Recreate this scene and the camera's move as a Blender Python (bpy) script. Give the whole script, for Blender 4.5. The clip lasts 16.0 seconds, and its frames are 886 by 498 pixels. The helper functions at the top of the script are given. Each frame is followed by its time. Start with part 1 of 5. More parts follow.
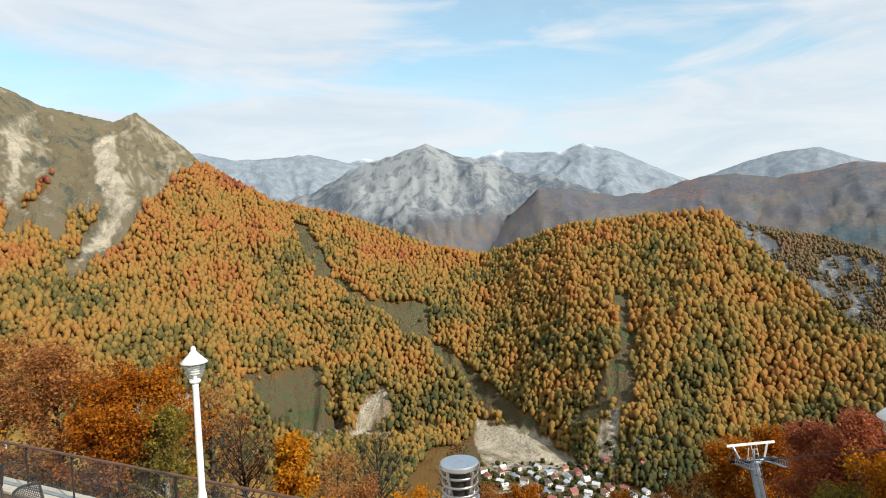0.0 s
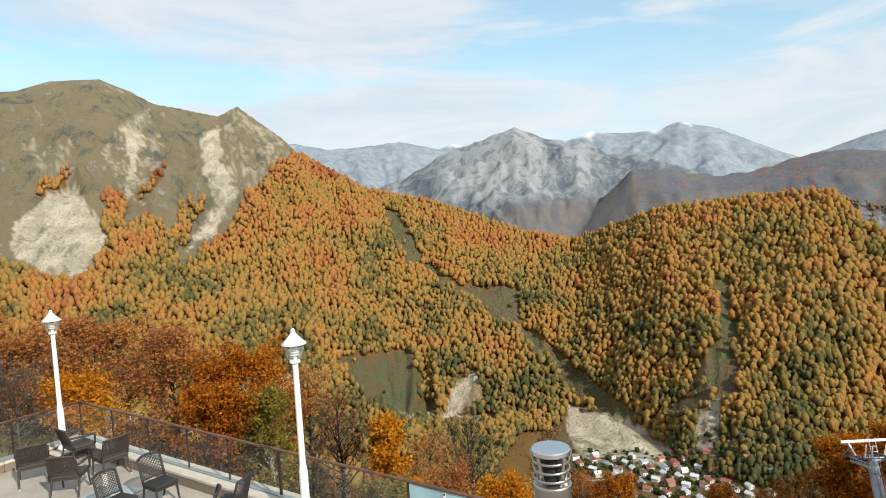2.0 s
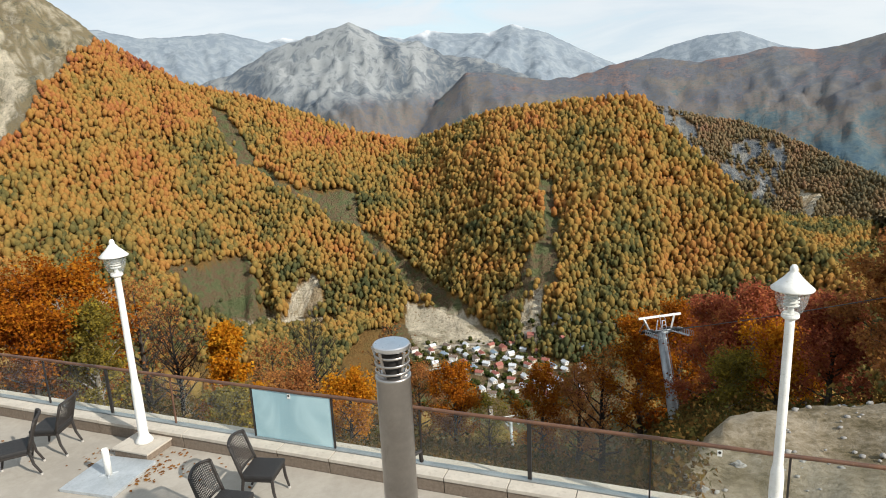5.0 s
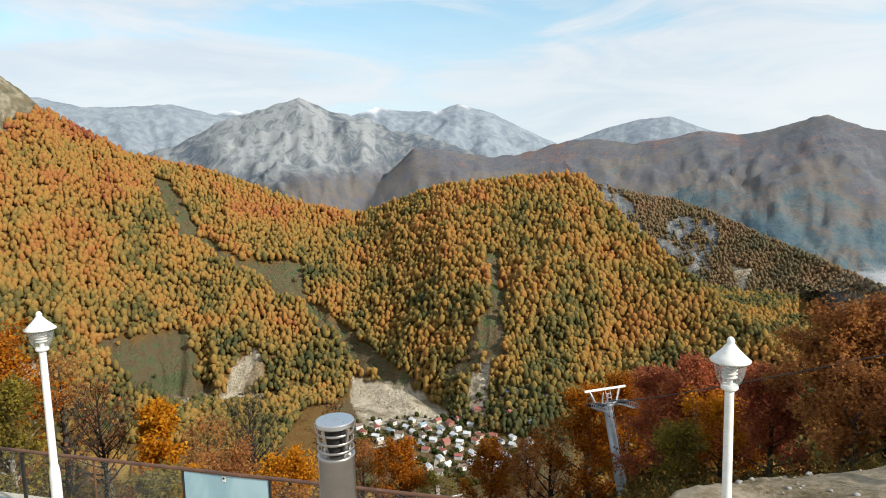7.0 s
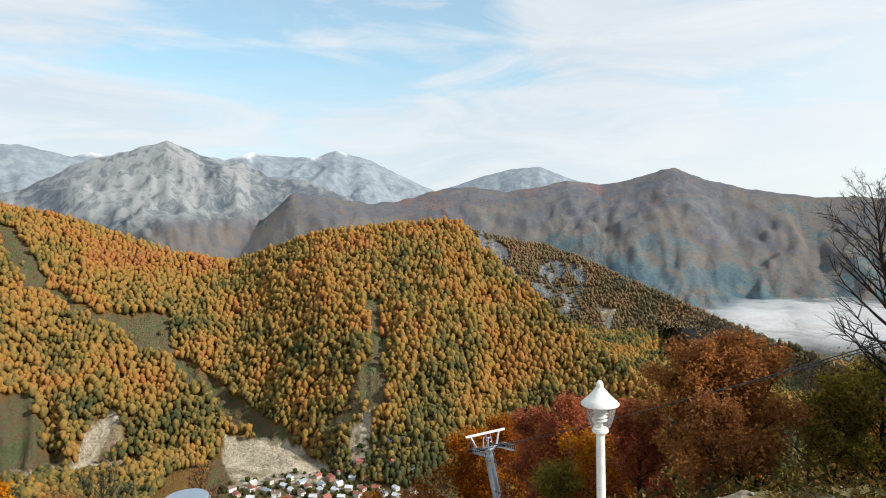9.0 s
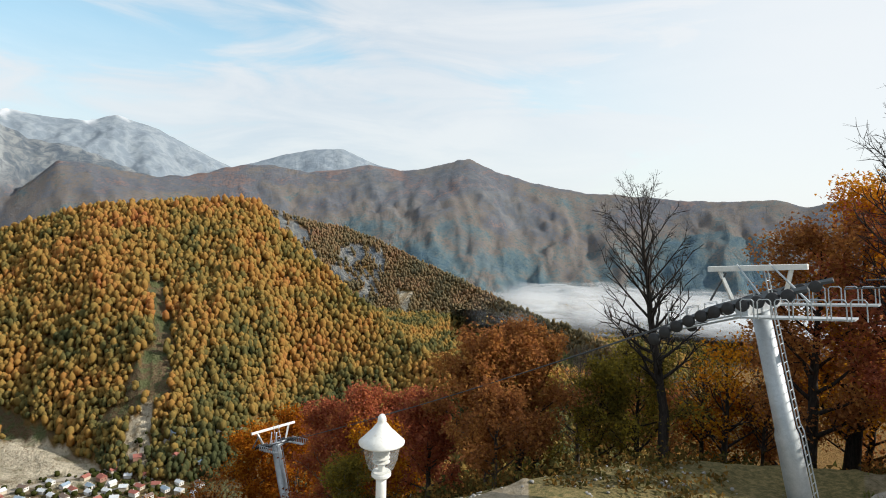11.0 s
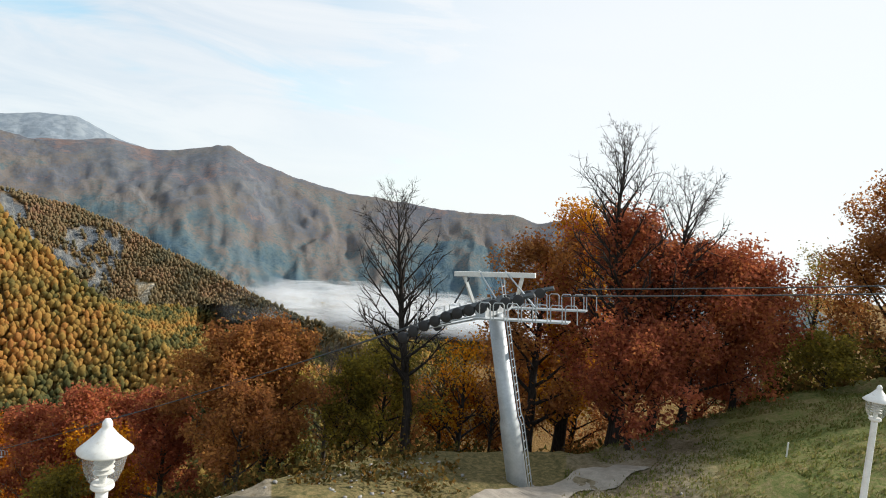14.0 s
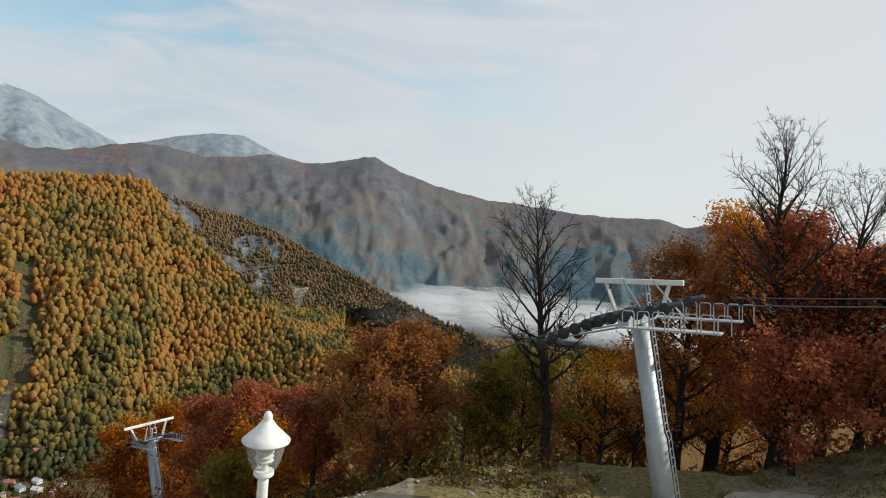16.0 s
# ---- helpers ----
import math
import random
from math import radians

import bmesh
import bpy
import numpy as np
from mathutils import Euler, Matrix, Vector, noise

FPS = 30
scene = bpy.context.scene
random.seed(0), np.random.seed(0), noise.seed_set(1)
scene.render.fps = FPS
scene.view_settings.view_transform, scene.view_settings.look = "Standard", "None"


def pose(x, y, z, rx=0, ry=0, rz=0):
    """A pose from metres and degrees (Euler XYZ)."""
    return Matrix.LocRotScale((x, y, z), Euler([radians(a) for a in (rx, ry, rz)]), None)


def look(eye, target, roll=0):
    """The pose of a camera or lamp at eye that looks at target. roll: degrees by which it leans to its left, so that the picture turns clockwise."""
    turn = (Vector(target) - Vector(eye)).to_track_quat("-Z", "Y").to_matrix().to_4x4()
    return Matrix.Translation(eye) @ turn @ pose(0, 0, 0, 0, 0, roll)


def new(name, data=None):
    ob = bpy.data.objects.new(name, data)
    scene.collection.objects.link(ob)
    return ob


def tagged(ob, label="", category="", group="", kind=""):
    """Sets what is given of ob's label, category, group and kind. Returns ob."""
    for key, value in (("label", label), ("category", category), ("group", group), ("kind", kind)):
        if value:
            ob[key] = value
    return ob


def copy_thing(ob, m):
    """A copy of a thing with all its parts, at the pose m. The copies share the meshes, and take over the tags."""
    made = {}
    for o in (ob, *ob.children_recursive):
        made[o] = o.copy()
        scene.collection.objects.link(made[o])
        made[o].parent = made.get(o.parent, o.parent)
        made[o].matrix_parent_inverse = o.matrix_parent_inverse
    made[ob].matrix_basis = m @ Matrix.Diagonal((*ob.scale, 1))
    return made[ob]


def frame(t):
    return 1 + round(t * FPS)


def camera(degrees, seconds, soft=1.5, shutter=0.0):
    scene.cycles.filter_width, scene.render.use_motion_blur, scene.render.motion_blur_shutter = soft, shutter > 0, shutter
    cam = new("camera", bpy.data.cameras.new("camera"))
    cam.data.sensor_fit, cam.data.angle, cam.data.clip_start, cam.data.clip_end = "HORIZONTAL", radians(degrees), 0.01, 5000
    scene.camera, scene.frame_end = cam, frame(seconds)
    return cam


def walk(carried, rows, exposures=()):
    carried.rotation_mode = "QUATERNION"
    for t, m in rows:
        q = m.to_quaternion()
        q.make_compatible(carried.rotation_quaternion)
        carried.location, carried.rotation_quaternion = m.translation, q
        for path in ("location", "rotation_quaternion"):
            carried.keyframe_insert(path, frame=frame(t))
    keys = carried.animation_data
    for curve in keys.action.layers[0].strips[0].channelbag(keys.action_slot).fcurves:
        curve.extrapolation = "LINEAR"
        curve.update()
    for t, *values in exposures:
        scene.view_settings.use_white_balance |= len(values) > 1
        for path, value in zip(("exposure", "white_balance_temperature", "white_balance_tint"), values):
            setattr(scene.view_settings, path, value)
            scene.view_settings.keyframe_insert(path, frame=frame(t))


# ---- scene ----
FOV = 70.05
cam = camera(FOV, 16.0, soft=1.0)
# seconds, eye (m), heading (degrees from +y towards +x), elevation, lean
ROUTE = [
    (0.0, 0.000, 0.000, 5.240, 1.16, -2.50, -2.59),
    (0.5, 0.000, 0.000, 5.240, -2.14, -3.86, -3.21),
    (1.0, 0.000, 0.000, 5.240, -4.19, -4.43, -3.29),
    (1.5, 0.000, 0.000, 5.240, -6.21, -4.44, -3.54),
    (2.0, 0.000, 0.000, 5.240, -6.99, -3.43, -3.45),
    (2.5, 0.000, 0.000, 5.240, -7.27, -1.55, -3.23),
    (3.0, 0.000, 0.000, 5.240, -6.55, -3.10, -3.36),
    (3.5, 0.000, 0.000, 5.240, -0.16, -9.18, -3.04),
    (4.0, 0.000, 0.000, 5.240, 1.04, -12.30, -3.86),
    (4.5, 0.000, 0.000, 5.240, 3.17, -12.57, -3.86),
    (4.7, 0.000, 0.000, 5.240, 5.30, -13.27, -3.55),
    (6.8, 0.000, 0.000, 5.240, 10.81, -7.00, -1.55),
    (7.0, 0.000, 0.000, 5.240, 12.26, -6.61, -1.50),
    (7.5, 0.000, 0.000, 5.240, 18.05, -3.72, 0.06),
    (8.0, 0.000, 0.000, 5.240, 21.04, -2.20, -0.55),
    (8.5, 0.000, 0.000, 5.240, 21.82, -2.23, -0.95),
    (9.0, 0.134, 0.163, 5.257, 23.23, -2.70, -1.40),
    (9.5, 0.650, 0.790, 5.322, 22.00, -3.60, -1.70),
    (10.0, 1.030, 1.230, 5.370, 26.70, -5.60, -1.80),
    (10.2, 1.085, 1.245, 5.370, 35.80, -3.60, -0.80),
    (12.3, 1.085, 1.245, 5.370, 44.33, -5.44, 3.20),
    (12.5, 1.085, 1.245, 5.370, 45.34, -4.78, 3.65),
    (13.0, 1.085, 1.245, 5.370, 49.14, -3.45, 4.63),
    (13.5, 1.085, 1.245, 5.370, 55.74, -3.49, 6.70),
    (14.0, 1.085, 1.245, 5.370, 62.75, -3.03, 6.39),
    (14.5, 1.085, 1.245, 5.370, 66.97, -1.73, 6.38),
    (15.0, 1.085, 1.245, 5.370, 68.82, -1.34, 6.84),
    (15.5, 1.085, 1.245, 5.370, 64.32, 2.90, 5.89),
    (16.0, 1.085, 1.245, 5.370, 50.23, -3.77, 5.48),
]


def aim(x, y, z, az, el, roll):
    a, e = radians(az), radians(el)
    d = Vector((math.sin(a) * math.cos(e), math.cos(a) * math.cos(e), math.sin(e)))
    return look((x, y, z), Vector((x, y, z)) + d * 100, roll)


walk(cam, [(r[0], aim(*r[1:])) for r in ROUTE],
     exposures=[(0.0, 0.2), (9.0, 0.2), (9.8, 0.16), (12.5, 0.15), (13.4, 0.2), (14.0, 0.25), (14.4, -0.15), (15.2, -0.15), (16.0, -0.18)])

# ---------------------------------------------------------------- light
SUN_AZ, SUN_EL = 134.0, 33.0
sun_dir = Vector((math.sin(radians(SUN_AZ)) * math.cos(radians(SUN_EL)),
                  math.cos(radians(SUN_AZ)) * math.cos(radians(SUN_EL)), math.sin(radians(SUN_EL))))
sun_data = bpy.data.lights.new("sun", "SUN")
sun_data.energy, sun_data.angle, sun_data.color = 5.0, radians(0.6), (1.0, 0.94, 0.84)
sun = new("sun", sun_data)
sun.matrix_world = look((0, 0, 60), Vector((0, 0, 60)) - sun_dir)

world = bpy.data.worlds.new("sky")
scene.world = world
world.use_nodes = True


class Nodes:
    """Short hand for building a node tree."""

    def __init__(self, tree):
        self.tree = tree
        tree.nodes.clear()

    def add(self, kind, **props):
        n = self.tree.nodes.new(kind)
        for k, v in props.items():
            if k == "op":
                n.operation = v
            elif k == "blend":
                n.data_type, n.blend_type = "RGBA", v
            elif k == "dims":
                n.noise_dimensions = v
            elif k == "attribute":
                n.attribute_name = v
        return n

    def put(self, node, slot, value):
        s = node.inputs[slot]
        if isinstance(value, bpy.types.NodeSocket):
            self.tree.links.new(value, s)
        elif isinstance(value, tuple) and len(value) == 3 and s.type == "RGBA":
            s.default_value = (*value, 1)
        else:
            s.default_value = value

    def math(self, op, a, b=0.0, clamp=False):
        n = self.add("ShaderNodeMath", op=op)
        n.use_clamp = clamp
        self.put(n, 0, a)
        self.put(n, 1, b)
        return n.outputs[0]

    def noise(self, vec, scale, detail=4.0, rough=0.6, distort=0.0):
        n = self.add("ShaderNodeTexNoise")
        if vec is not None:
            self.put(n, "Vector", vec)
        self.put(n, "Scale", scale)
        self.put(n, "Detail", detail)
        self.put(n, "Roughness", rough)
        self.put(n, "Distortion", distort)
        return n.outputs["Fac"]

    def step(self, value, lo, hi):
        n = self.add("ShaderNodeMapRange")
        n.interpolation_type = "SMOOTHSTEP"
        self.put(n, "Value", value)
        self.put(n, "From Min", lo)
        self.put(n, "From Max", hi)
        return n.outputs["Result"]

    def mix(self, fac, a, b, blend="MIX"):
        n = self.add("ShaderNodeMix", blend=blend)
        self.put(n, 0, fac)
        self.put(n, 6, a)
        self.put(n, 7, b)
        return n.outputs[2]

    def ramp(self, fac, stops):
        n = self.add("ShaderNodeValToRGB")
        e = n.color_ramp.elements
        while len(e) < len(stops):
            e.new(0.5)
        for el, (p, c) in zip(e, stops):
            el.position, el.color = p, (*c, 1)
        self.put(n, 0, fac)
        return n.outputs[0]

    def scaled(self, vec, sx, sy, sz, rot=(0, 0, 0)):
        n = self.add("ShaderNodeMapping")
        self.put(n, "Vector", vec)
        self.put(n, "Scale", (sx, sy, sz))
        self.put(n, "Rotation", rot)
        return n.outputs[0]

    def bump(self, height, strength, distance):
        n = self.add("ShaderNodeBump")
        self.put(n, "Height", height)
        self.put(n, "Strength", strength)
        self.put(n, "Distance", distance)
        return n.outputs[0]


def build_sky():
    k = Nodes(world.node_tree)
    sky = k.add("ShaderNodeTexSky")
    sky.sky_type, sky.sun_disc = "NISHITA", False
    sky.sun_elevation, sky.sun_rotation = radians(SUN_EL), radians(SUN_AZ)
    sky.altitude, sky.air_density, sky.dust_density, sky.ozone_density = 1500, 1.0, 1.6, 1.0
    way = k.add("ShaderNodeTexCoord").outputs["Generated"]
    sep = k.add("ShaderNodeSeparateXYZ")
    k.put(sep, 0, way)
    # thin high cloud in long slanting bands
    sheet = k.scaled(way, 1.0, 1.0, 3.4, (0.10, -0.24, 0))
    wide = k.noise(sheet, 1.15, 3.0, 0.5, 0.7)
    fine = k.noise(k.scaled(sheet, 1.0, 1.0, 1.6, (0, -0.12, 0)), 3.4, 8.0, 0.6, 0.7)
    cover = k.math("ADD", k.math("MULTIPLY", wide, 0.72), k.math("MULTIPLY", fine, 0.34))
    gap = k.add("ShaderNodeVectorMath", op="DOT_PRODUCT")
    k.put(gap, 0, way)
    k.put(gap, 1, (0.215, 0.925, 0.313))
    cover = k.math("SUBTRACT", cover, k.math("MULTIPLY", k.step(gap.outputs["Value"], 0.93, 0.995), 0.13))
    cloud = k.step(cover, 0.36, 0.56)
    low = k.step(sep.outputs[2], 0.34, 0.10)
    cloud = k.math("MAXIMUM", cloud, k.math("MULTIPLY", low, 0.86))
    cloud = k.math("MAXIMUM", k.math("MAXIMUM", cloud, 0.34), k.step(sep.outputs[0], 0.35, 0.95))
    shade = k.mix(k.step(fine, 0.3, 0.7), (5.6, 6.3, 7.0), (6.9, 7.2, 7.5))
    shade = k.mix(k.step(sep.outputs[0], 0.5, 1.0), shade, (7.6, 7.8, 8.0))
    col = k.mix(k.math("MULTIPLY", cloud, 0.94), k.mix(1.0, sky.outputs[0], (1.45, 1.98, 1.75), "MULTIPLY"), shade)
    bg = k.add("ShaderNodeBackground")
    k.put(bg, "Color", col)
    k.put(bg, "Strength", 0.106)
    out = k.add("ShaderNodeOutputWorld")
    k.put(out, 0, bg.outputs[0])


build_sky()

# ---------------------------------------------------------------- materials


def material(name, build):
    m = bpy.data.materials.new(name)
    m.use_nodes = True
    k = Nodes(m.node_tree)
    k.pos = k.add("ShaderNodeTexCoord").outputs["Object"]
    out = k.add("ShaderNodeOutputMaterial")
    k.put(out, 0, build(k))
    return m


def surface(k, color, rough=0.7, metal=0.0, normal=None, spec=0.5):
    b = k.add("ShaderNodeBsdfPrincipled")
    k.put(b, "Base Color", color)
    k.put(b, "Roughness", rough)
    k.put(b, "Metallic", metal)
    k.put(b, "Specular IOR Level", spec)
    if normal is not None:
        k.put(b, "Normal", normal)
    return b.outputs[0]


def worn(name, a, b, scale, rough=0.6, metal=0.0, bump=0.1, dirt=None, spec=0.5):
    """Two close tones mottled at two scales, with fine relief."""

    def build(k):
        big, small = k.noise(k.pos, scale, 5, 0.6), k.noise(k.pos, scale * 9, 4, 0.7)
        f = k.math("ADD", k.math("MULTIPLY", big, 0.65), k.math("MULTIPLY", small, 0.35))
        c = k.mix(k.step(f, 0.35, 0.65), a, b)
        if dirt:
            c = k.mix(k.math("MULTIPLY", k.step(k.noise(k.pos, scale * 2.7, 6, 0.7, 1.0), 0.55, 0.75), 0.7), c, dirt)
        r = k.math("ADD", k.math("MULTIPLY", small, 0.2), rough - 0.1)
        return surface(k, c, r, metal, k.bump(small, bump, 0.02), spec)

    return material(name, build)


def island_random(k):
    return k.add("ShaderNodeNewGeometry").outputs["Random Per Island"]


def leafy(name, stops, patch=0.0, glow=0.45, dark=0.40):
    """Leaves or far crowns: each island its own tone, drifting over the slope."""

    def build(k):
        r = island_random(k)
        drift = k.noise(k.pos, 0.009 if patch else 0.35, 5 if patch else 3, 0.62)
        f = k.math("ADD", k.math("MULTIPLY", r, 0.30 if patch else 0.62), k.math("MULTIPLY", k.math("SUBTRACT", drift, 0.355 if patch else 0.31), 1.7 if patch else 1.1))
        if patch:  # higher woods have turned further
            sep = k.add("ShaderNodeSeparateXYZ")
            k.put(sep, 0, k.pos)
            f = k.math("ADD", f, k.math("MULTIPLY", k.math("ADD", sep.outputs[2], 130.0), 0.0009))
        f = k.math("MAXIMUM", k.math("MINIMUM", f, 1.0), 0.0)
        c = k.ramp(f, stops)
        mottle = k.noise(k.pos, 0.55 if patch else 6.0, 3, 0.7)
        c = k.mix(k.math("MULTIPLY", k.step(mottle, 0.62, 0.38), dark), c, (0.45, 0.42, 0.36), "MULTIPLY")
        d = k.add("ShaderNodeBsdfDiffuse")
        k.put(d, "Color", c)
        if patch:
            k.put(d, "Normal", k.bump(k.noise(k.pos, 0.6, 4, 0.7), 0.8, 1.5))
        t = k.add("ShaderNodeBsdfTranslucent")
        k.put(t, "Color", c)
        m = k.add("ShaderNodeMixShader")
        k.put(m, 0, glow)
        k.put(m, 1, d.outputs[0])
        k.put(m, 2, t.outputs[0])
        return m.outputs[0]

    return material(name, build)


def bark_material(name, a, b):
    def build(k):
        v = k.scaled(k.pos, 1, 1, 0.25)
        n = k.noise(v, 14, 5, 0.7)
        return surface(k, k.mix(k.step(n, 0.35, 0.65), a, b), 0.9, 0, k.bump(n, 0.6, 0.02), 0.2)

    return material(name, build)


def glass_material(name, tint, opacity, rough=0.02):
    def build(k):
        t = k.add("ShaderNodeBsdfTransparent")
        k.put(t, "Color", tint)
        g = k.add("ShaderNodeBsdfGlossy")
        k.put(g, "Color", (1, 1, 1))
        k.put(g, "Roughness", rough)
        f = k.add("ShaderNodeLayerWeight")
        k.put(f, "Blend", 0.5)
        sheen = k.math("ADD", k.math("MULTIPLY", k.math("POWER", f.outputs["Facing"], 5.0), 0.35), 0.02)
        dust = k.add("ShaderNodeBsdfDiffuse")
        k.put(dust, "Color", (0.6, 0.62, 0.62))
        a = k.add("ShaderNodeMixShader")
        n = k.noise(k.pos, 2.2, 5, 0.7)
        k.put(a, 0, k.math("MULTIPLY", k.math("ADD", n, 0.35), opacity))
        k.put(a, 1, t.outputs[0])
        k.put(a, 2, dust.outputs[0])
        m = k.add("ShaderNodeMixShader")
        k.put(m, 0, sheen)
        k.put(m, 1, a.outputs[0])
        k.put(m, 2, g.outputs[0])
        return m.outputs[0]

    return material(name, build)


WHITE = worn("white_paint", (0.78, 0.77, 0.74), (0.66, 0.65, 0.61), 6, 0.4, 0, 0.05, (0.45, 0.41, 0.34))
CONCRETE = worn("terrace_concrete", (0.37, 0.335, 0.285), (0.29, 0.26, 0.22), 0.9, 0.85, 0, 0.15, (0.27, 0.24, 0.2))
KERB_TOP = worn("kerb_coping", (0.50, 0.45, 0.38), (0.40, 0.355, 0.30), 2.5, 0.8, 0, 0.15, (0.25, 0.22, 0.18))
KERB_STONE = worn("kerb_stone", (0.215, 0.165, 0.125), (0.15, 0.115, 0.085), 22, 0.85, 0, 0.3)
CHANNEL = worn("grey_channel", (0.36, 0.38, 0.38), (0.27, 0.29, 0.29), 3, 0.45, 0.6, 0.05)
RAIL = worn("rust_brown_rail", (0.16, 0.075, 0.04), (0.09, 0.045, 0.03), 5, 0.45, 0.2, 0.2, (0.30, 0.17, 0.09))
POST = worn("dark_post", (0.035, 0.03, 0.028), (0.02, 0.018, 0.017), 8, 0.5, 0.3, 0.05)
RATTAN = worn("black_rattan", (0.030, 0.024, 0.021), (0.016, 0.013, 0.012), 40, 0.5, 0, 0.4)
RATTAN_BROWN = worn("dark_brown_rattan", (0.05, 0.036, 0.03), (0.028, 0.021, 0.018), 40, 0.55, 0, 0.4)
SEAT_CLOTH = worn("black_seat", (0.022, 0.020, 0.020), (0.014, 0.013, 0.013), 12, 0.7, 0, 0.3)
FOOT_CAP = worn("pale_foot_cap", (0.45, 0.43, 0.40), (0.36, 0.34, 0.32), 20, 0.5)
STEEL = worn("brushed_steel", (0.50, 0.47, 0.44), (0.40, 0.37, 0.35), 1.2, 0.36, 0.95, 0.03, (0.30, 0.25, 0.2))
STEEL_CAP = worn("bright_steel", (0.62, 0.62, 0.63), (0.50, 0.50, 0.52), 2, 0.3, 0.95, 0.03)
CORE_BLACK = worn("sooty_steel", (0.035, 0.03, 0.028), (0.02, 0.018, 0.017), 9, 0.6, 0.5)
ZINC = worn("galvanised_steel", (0.50, 0.53, 0.55), (0.38, 0.41, 0.43), 2.5, 0.5, 0.4, 0.05, (0.28, 0.29, 0.29))
RUBBER = worn("black_rubber", (0.03, 0.03, 0.032), (0.018, 0.018, 0.02), 9, 0.6)
DARK_STEEL = worn("dark_grey_steel", (0.11, 0.12, 0.125), (0.07, 0.075, 0.08), 6, 0.5, 0.4)
LAMP_GLASS = glass_material("clear_globe", (0.93, 0.94, 0.94), 0.24)
PANE = glass_material("railing_glass", (0.94, 0.96, 0.95), 0.02)
GRAVEL = worn("pale_gravel", (0.34, 0.30, 0.25), (0.23, 0.20, 0.165), 3, 0.95, 0, 0.5)
STONE = worn("grey_boulder", (0.33, 0.32, 0.30), (0.22, 0.21, 0.20), 2.2, 0.9, 0, 0.6)
DEAD_LEAF = leafy("fallen_leaves", [(0.0, (0.20, 0.07, 0.02)), (0.5, (0.30, 0.12, 0.03)), (1.0, (0.38, 0.2, 0.06))])
BARK = bark_material("grey_brown_bark", (0.10, 0.082, 0.066), (0.04, 0.033, 0.028))
BARK_DARK = bark_material("dark_bark", (0.045, 0.036, 0.030), (0.018, 0.015, 0.013))
BARK_PALE = bark_material("pale_bark", (0.36, 0.32, 0.27), (0.16, 0.135, 0.11))
LEAF_ORANGE = leafy("orange_leaves", [(0.0, (0.13, 0.035, 0.010)), (0.35, (0.30, 0.085, 0.012)), (0.7, (0.50, 0.17, 0.015)), (1.0, (0.60, 0.30, 0.03))])
LEAF_BROWN = leafy("russet_leaves", [(0.0, (0.21, 0.088, 0.046)), (0.5, (0.40, 0.168, 0.060)), (1.0, (0.58, 0.28, 0.070))])
LEAF_RED = leafy("red_brown_leaves", [(0.0, (0.22, 0.068, 0.046)), (0.5, (0.42, 0.124, 0.066)), (1.0, (0.56, 0.22, 0.070))])
LEAF_GOLD = leafy("golden_leaves", [(0.0, (0.36, 0.11, 0.010)), (0.5, (0.60, 0.24, 0.016)), (1.0, (0.70, 0.40, 0.04))])
LEAF_GREEN = leafy("yellow_green_leaves", [(0.0, (0.10, 0.09, 0.03)), (0.5, (0.24, 0.19, 0.042)), (1.0, (0.48, 0.35, 0.04))])
# autumn tones, each with blue raised to take in the valley haze
FOREST = leafy("autumn_forest", [(0.0, (0.110, 0.120, 0.055)), (0.16, (0.21, 0.180, 0.066)), (0.34, (0.42, 0.280, 0.084)), (0.56, (0.52, 0.278, 0.082)),
                                 (0.76, (0.51, 0.218, 0.076)), (0.92, (0.43, 0.158, 0.076)), (1.0, (0.30, 0.105, 0.070))], 1.0, 0.45, 0.18)
# second hill's woods: brown muted and lightened, distance haze put into the ramp
FOREST_HAZY = leafy("brown_forest", [(0.0, (0.16, 0.15, 0.095)), (0.3, (0.25, 0.195, 0.11)), (0.6, (0.33, 0.215, 0.12)), (1.0, (0.31, 0.165, 0.115))], 1.0, 0.42, 0.15)

# ---------------------------------------------------------------- mesh helpers


def mesh_object(name, verts, faces, mat, smooth=False):
    me = bpy.data.meshes.new(name)
    me.from_pydata([tuple(v) for v in verts], [], [tuple(f) for f in faces])
    me.materials.append(mat)
    if smooth:
        me.polygons.foreach_set("use_smooth", [True] * len(me.polygons))
    me.update()
    return new(name, me)


def fast_mesh(name, verts, quads, mat, smooth=False):
    """A mesh from arrays: verts (n, 3), faces (m, 3) or (m, 4)."""
    me = bpy.data.meshes.new(name)
    n, m = quads.shape
    me.vertices.add(len(verts))
    me.vertices.foreach_set("co", np.ascontiguousarray(verts, np.float32).ravel())
    me.loops.add(n * m)
    me.loops.foreach_set("vertex_index", np.ascontiguousarray(quads, np.int32).ravel())
    me.polygons.add(n)
    me.polygons.foreach_set("loop_start", np.arange(0, n * m, m, dtype=np.int32))
    me.polygons.foreach_set("loop_total", np.full(n, m, np.int32))
    if smooth:
        me.polygons.foreach_set("use_smooth", np.ones(n, bool))
    me.materials.append(mat)
    me.update(calc_edges=True)
    return new(name, me)


def part(name, bm, mat, parent, label="", smooth=False):
    """Links a bmesh as one mesh object under a thing or a part."""
    me = bpy.data.meshes.new(name)
    bm.to_mesh(me)
    bm.free()
    me.materials.append(mat)
    if smooth:
        me.polygons.foreach_set("use_smooth", [True] * len(me.polygons))
    ob = new(name, me)
    ob.parent = parent
    if label:
        tagged(ob, label)
    return ob


